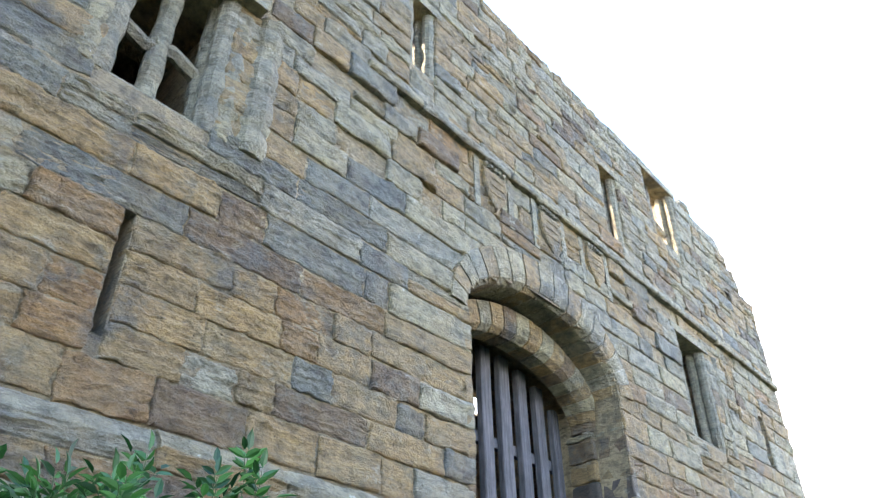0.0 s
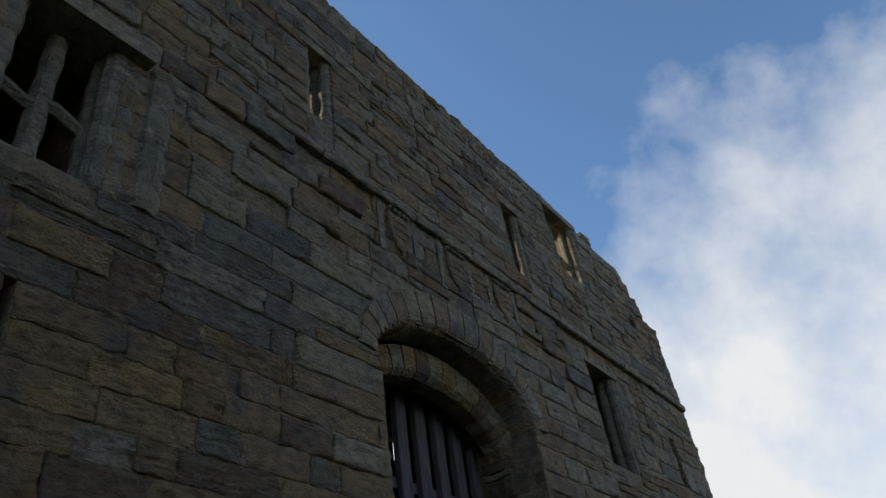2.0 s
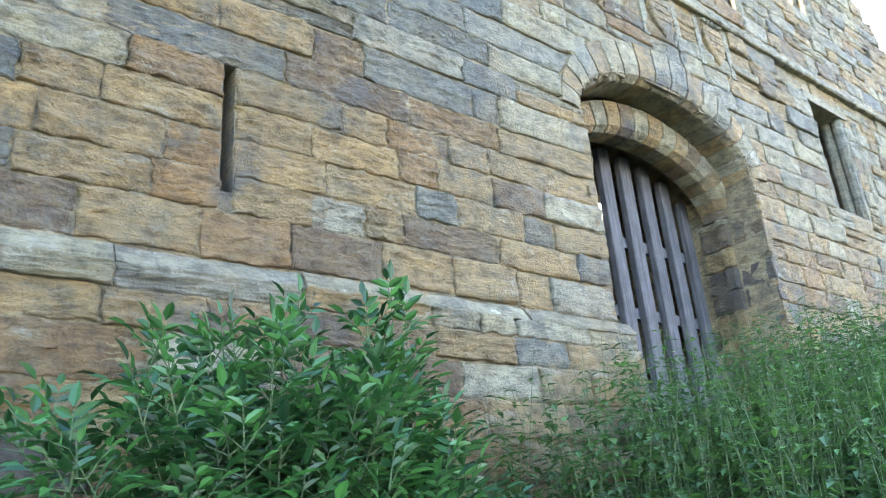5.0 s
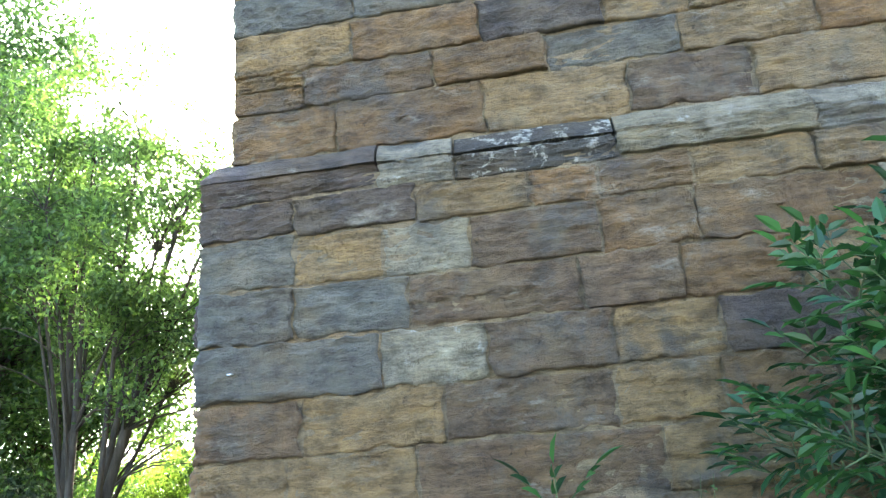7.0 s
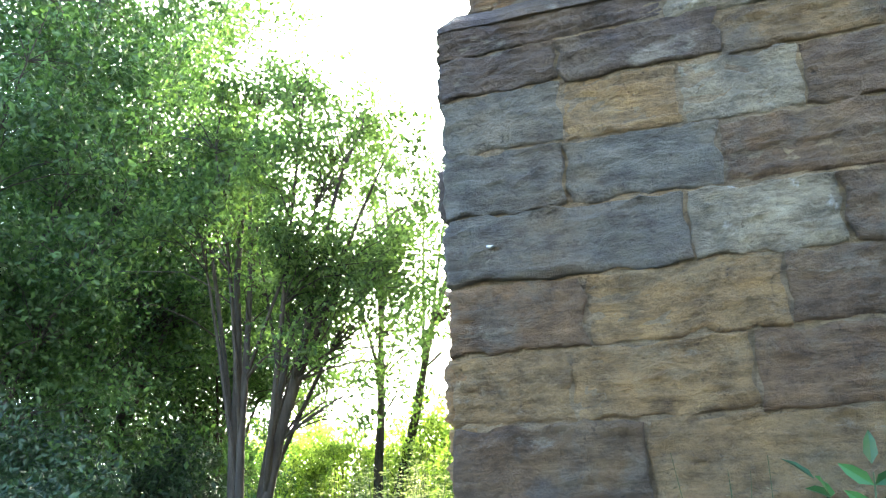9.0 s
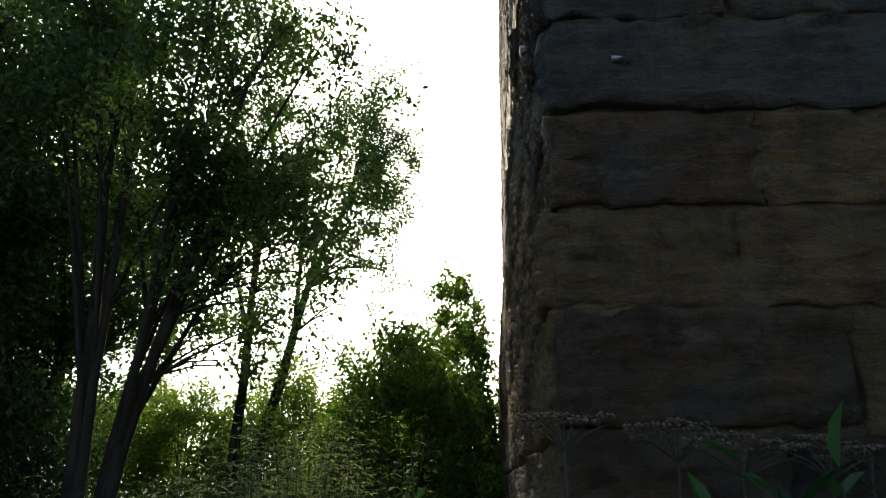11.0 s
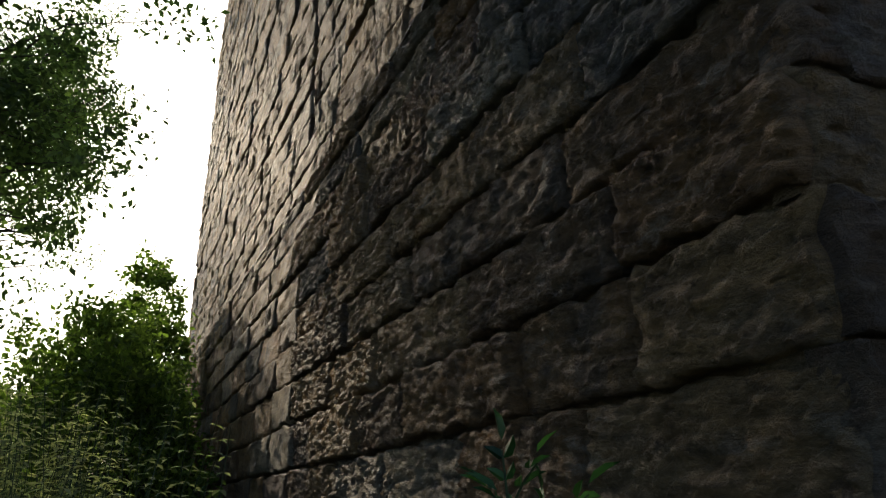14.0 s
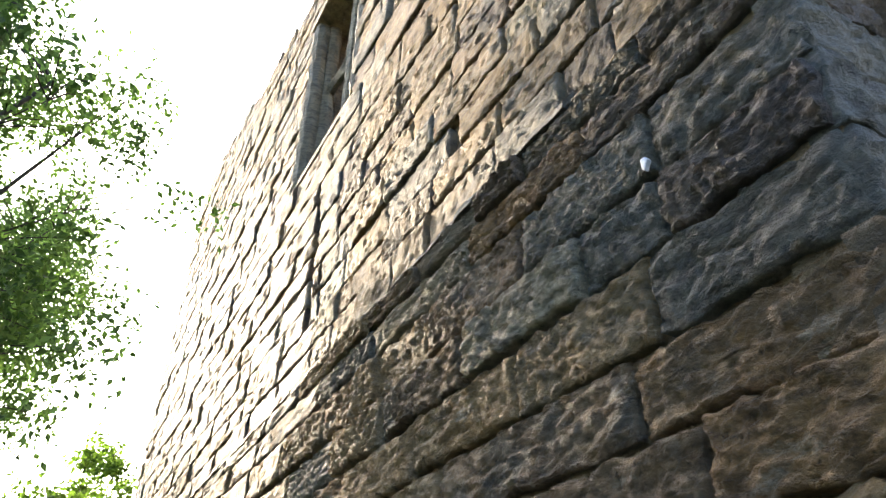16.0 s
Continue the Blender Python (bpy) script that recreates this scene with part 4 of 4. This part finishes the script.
def weeds(name, spots, height, seed, material, label, leaf=0.07, pairs=9, thick=0.004):
    """Upright leafy weed stems, as one mass."""
    g = random.Random(seed)
    v, f, slots, lc = [], [], [], []
    for x, y in spots:
        z = ground_z(x, y) - 0.03
        h = height * g.uniform(0.5, 1.15)
        lean = Vector((g.uniform(-0.25, 0.25), g.uniform(-0.25, 0.25), 1)) * h
        p0 = Vector((x, y, z))
        k = len(f)
        tube(v, f, [p0, p0 + lean * 0.5 + Vector((0.02, 0.01, 0)), p0 + lean], [thick, thick * 0.8, thick * 0.3], 3)
        slots += [0] * (len(f) - k)
        for i in range(pairs):
            t = 0.15 + 0.85 * i / pairs
            p = p0 + lean * t
            w = i * 1.57 + g.random()
            for sg in (0, math.pi):
                d = Vector((math.cos(w + sg), math.sin(w + sg), g.uniform(-0.4, 0.5))).normalized()
                u = d.cross(Vector((0, 0, 1))).normalized()
                ln = leaf * (1.25 - 0.7 * t) * g.uniform(0.7, 1.3)
                s = len(v)
                v.extend([p, p + d * ln * 0.45 + u * ln * 0.25, p + d * ln + Vector((0, 0, -0.25 * ln)), p + d * ln * 0.45 - u * ln * 0.25])
                f.extend([(s, s + 1, s + 2), (s, s + 2, s + 3)])
                slots += [1, 1]
    return tagged(mesh_object(name, v, f, [STEM, material], slots=slots), label, "weeds", kind="stuff")


# the bush before the wall and the plants round it
elder(-3.25, 1.5, 0.9, (0.6, 1.35), 1.55, 135, 3, "bright green leafy elder bush growing against the wall")
elder(-3.2, 2.15, 0.95, (0.3, 0.4), 1.6, 30, 7, "tall green elder shoots beside the elder bush", "elder_shoots")
elder(-3.4, -0.6, 0.4, (0.3, 0.5), 0.75, 9, 9, "low green elder shoots at the foot of the wall", "elder_shoots")
elder(-3.55, -1.9, -0.05, (0.3, 0.4), 0.9, 9, 19, "small green elder shoots beside the wall corner", "elder_shoots")
elder(-3.8, -2.48, -0.45, (0.28, 0.2), 1.3, 7, 49, "small green elder shoots leaning out past the wall corner", "elder_shoots", 0.6)
elder(-4.42, -2.72, -0.5, (0.3, 0.15), 1.35, 8, 29, "small green elder shoots under the side wall", "elder_shoots", 0.65)
elder(-5.7, -2.8, -0.5, (0.22, 0.15), 1.5, 4, 39, "thin green elder shoot under the side wall", "elder_shoots", 0.7)
gw = random.Random(8)
weeds("weeds", [(gw.uniform(-3.9, -0.5), gw.uniform(3.4, 9.5)) for _ in range(1500)], 1.15, 1, WEED_LEAF, "tall green weeds and nettles on the bank before the gate", 0.11)
weeds("weeds", [(gw.uniform(-3.6, 3.5), gw.uniform(8.5, 16)) for _ in range(1300)], 1.35, 2, WEED_LEAF, "tall flowering weeds on the bank beyond the gate", 0.08)
weeds("weeds", [(gw.uniform(-3.95, -2.6), gw.uniform(-2.2, 3.5)) for _ in range(260)], 0.6, 3, WEED_LEAF, "low weeds and grass along the foot of the wall")
weeds("weeds", [(gw.uniform(-12, -4.4), gw.uniform(-5.5, -2.5)) for _ in range(420)], 0.7, 4, WEED_LEAF, "weeds along the foot of the side wall")
weeds("weeds", [(gw.gauss(-7.6, 0.6), gw.gauss(-3.9, 0.35)) for _ in range(420)], 1.6, 5, PALE_LEAF, "pale seeding weeds standing in the sun", 0.08, 18)

DRY_LEAF = leaf_material("dry_seed_head", (0.1, 0.075, 0.05), (0.2, 0.15, 0.1), 0.8, 0.2)
weeds("weeds", [(gw.uniform(-3.95, -3.4), gw.uniform(-2.5, -1.2)) for _ in range(40)], 0.9, 6, DRY_LEAF, "dry brown seeding stalks at the wall corner", 0.04, 16, 0.003)


def umbel(x, y, top, spread, seed):
    """A dead hogweed stalk: rays that fan out of the stem to small umbels of seeds."""
    g = random.Random(seed)
    e = empty("hogweed_stalk", (0, 0, 0), "dry brown hogweed stalk with flat seed heads by the wall", "weed", "dry seed heads")
    v, f = [], []
    z = ground_z(x, y) - 0.03
    head = Vector((x + g.uniform(-0.08, 0.08), y + g.uniform(-0.08, 0.08), top - 0.07))
    tube(v, f, [Vector((x, y, z)), Vector((x, y, z)).lerp(head, 0.5) + Vector((0.02, 0.01, 0)), head], [0.005, 0.004, 0.003], 6)
    mesh_object("stem", v, f, DRY_STEM, e)
    v, f, slots = [], [], []
    for k in range(13):
        w, out = 2.4 * k, spread * math.sqrt((k + 0.5) / 13)
        tip = head + Vector((out * math.cos(w), out * math.sin(w), 0.07 - 0.25 * out + g.uniform(-0.01, 0.01)))
        tube(v, f, [head, head.lerp(tip, 0.6) + Vector((0, 0, 0.008)), tip], [0.0025, 0.002, 0.0015], 3)
        slots += [0] * (len(f) - len(slots))
        for q in range(9):
            a = 0.7 * q
            p = tip + Vector((0.022 * math.cos(a) * (0.4 + q / 12), 0.022 * math.sin(a) * (0.4 + q / 12), 0.016 + g.uniform(-0.004, 0.004)))
            tube(v, f, [p + Vector((0, 0, -0.003)), p + Vector((0, 0, 0.002)), p + Vector((0, 0, 0.006))], [0.002, 0.0055, 0.002], 5)
        slots += [1] * (len(f) - len(slots))
    mesh_object("seed_head", v, f, [DRY_STEM, DRY_LEAF], e, "flat brown seed head", slots=slots)


DRY_STEM = rough_material("dry_stem", (0.05, 0.038, 0.028), (0.11, 0.088, 0.06), 20.0)
for k, (ux, uy, uz) in enumerate(((-3.82, -2.32, 0.97), (-3.78, -2.16, 0.95), (-3.84, -2.0, 0.92), (-3.8, -1.85, 0.92), (-3.86, -1.66, 0.9))):
    umbel(ux, uy, uz, 0.1 + 0.012 * (k % 3), 300 + k)

weeds("weeds", [(gw.uniform(-14, -8), gw.uniform(-9.5, -4.6)) for _ in range(900)], 0.9, 7, WEED_LEAF, "rough green undergrowth beneath the trees", 0.1)

# trees and shrubs past the corner
tree((-8.5, -5.92, -0.3), 4, (-8.9, -5.55, 4.4), (1.75, 1.7, 2.4), 380, 105, 0.07, 0.17, 4, "multi-stemmed tree with dense dark green crown", 0.075, low=0.02)
tree((-10.8, -9.9, -0.3), 2, (-11.0, -9.8, 6.2), (2.6, 2.7, 5.6), 470, 150, 0.1, 0.3, 14, "tall broad tree with dark green crown", 0.1, material=DARK_LEAF)
tree((-7.6, -9.3, -0.7), 2, (-7.8, -9.3, 4.2), (2.2, 2.1, 4.6), 430, 140, 0.09, 0.26, 34, "leafy tree with low dark green branches", 0.08, material=DARK_LEAF)
tree((-14.0, -13.5, 0.0), 2, (-14.0, -13.5, 6.8), (3.0, 3.0, 6.2), 440, 150, 0.13, 0.38, 64, "tall dense tree behind the others", 0.14, material=DARK_LEAF)
tree((-12.9, -9.1, -0.2), 2, (-12.9, -9.0, 4.2), (1.6, 1.6, 3.4), 300, 150, 0.09, 0.26, 74, "dense dark green tree filling the gap behind", 0.08, material=DARK_LEAF)
tree((-14.0, -6.6, 0.0), 1, (-14.0, -6.4, 5.8), (1.5, 1.4, 2.7), 170, 90, 0.066, 0.15, 24, "slender upright tree with open sunlit crown", 0.1)
tree((-15.2, -6.95, 0.0), 1, (-15.6, -5.0, 6.7), (1.7, 1.15, 2.5), 190, 100, 0.066, 0.15, 44, "leaning tree with open airy crown", 0.13, low=0.0)
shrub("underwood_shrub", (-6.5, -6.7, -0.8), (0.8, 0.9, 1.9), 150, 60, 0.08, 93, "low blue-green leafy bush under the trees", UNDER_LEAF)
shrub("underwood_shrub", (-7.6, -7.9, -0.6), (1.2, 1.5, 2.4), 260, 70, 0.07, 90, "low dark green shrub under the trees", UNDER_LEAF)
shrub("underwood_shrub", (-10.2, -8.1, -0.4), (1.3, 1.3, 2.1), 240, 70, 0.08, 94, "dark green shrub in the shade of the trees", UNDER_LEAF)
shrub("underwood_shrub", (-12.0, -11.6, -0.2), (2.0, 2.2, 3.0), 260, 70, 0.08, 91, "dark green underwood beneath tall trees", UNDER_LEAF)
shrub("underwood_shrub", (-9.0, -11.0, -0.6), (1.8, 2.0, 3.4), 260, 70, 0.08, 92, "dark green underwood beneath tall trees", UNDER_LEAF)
gs = random.Random(12)
for i in range(6):
    shrub("hedge_shrub", (-19.0 + gs.uniform(-1, 1), -19.0 + 1.7 * i, 0.0), (1.6, 1.3, gs.uniform(2.6, 3.4)), 200, 50, 0.1, 160 + i,
          "sunlit yellow-green hedge shrub", HEDGE_LEAF)
for i in range(7):
    shrub("hedge_shrub", (-15.8 - 0.6 * (i % 3), -9.4 + 1.05 * i, 0.0), (1.5, 1.25, gs.uniform(2.3, 2.9)), 300, 60, 0.075, 60 + i,
          "sunlit yellow-green hedge shrub", HEDGE_LEAF)
shrub("wall_shrub", (-12.0, -3.65, -0.3), (2.2, 1.3, 2.9), 520, 75, 0.075, 80, "dense green shrub growing against the side wall", SHRUB_LEAF)
shrub("wall_shrub", (-15.2, -3.1, -0.2), (2.2, 0.9, 4.4), 360, 60, 0.09, 81, "tall green shrub at the far end of the side wall", SHRUB_LEAF)

# ---- small things ----
def chip(p, w, h, side, label):
    v, f = [], []
    n = 8
    for d, s in ((-0.01, 1.0), (0.006, 0.95), (0.009, 0.6)):
        for k in range(n):
            a = 2 * math.pi * k / n
            q = 1 + 0.25 * math.sin(3 * a + 1)
            v.append(Vector((0.5 * w * s * q * math.cos(a), -d, 0.5 * h * s * q * math.sin(a))))
    for lv in range(2):
        for k in range(n):
            a, b = lv * n + k, lv * n + (k + 1) % n
            f.append((a, b, b + n, a + n))
    f.append(tuple(range(2 * n, 3 * n)))
    ob = mesh_object("pale_chip", v, f, CHIP)
    ob.matrix_basis = pose(*p, 0, 0, 90 if side == "front" else 0)
    return tagged(ob, label, "chip", "pale chips")


chip((-4.66, PY - 0.022, 2.43), 0.035, 0.055, "side", "small white shell-like chip on the shaded wall stone")
chip((PX + 0.03, -2.136, 1.972), 0.034, 0.012, "front", "small white chip stuck on the dark wall stone")

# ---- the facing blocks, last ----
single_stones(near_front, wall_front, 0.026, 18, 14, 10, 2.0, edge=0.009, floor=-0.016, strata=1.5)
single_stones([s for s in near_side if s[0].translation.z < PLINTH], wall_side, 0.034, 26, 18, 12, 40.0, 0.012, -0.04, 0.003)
single_stones([s for s in near_side if s[0].translation.z > PLINTH], wall_side, 0.022, 18, 12, 10, 60.0, 0.011, -0.03)
joined_stones("far_stones", [s for s in front_laid if id(s) not in kept], wall_front, lambda p, w: (9, 6), 0.036, 0.014)
joined_stones("far_stones", [s for s in side_laid if id(s) not in kept], wall_side, lambda p, w: (9, 6), 0.024, 0.012)
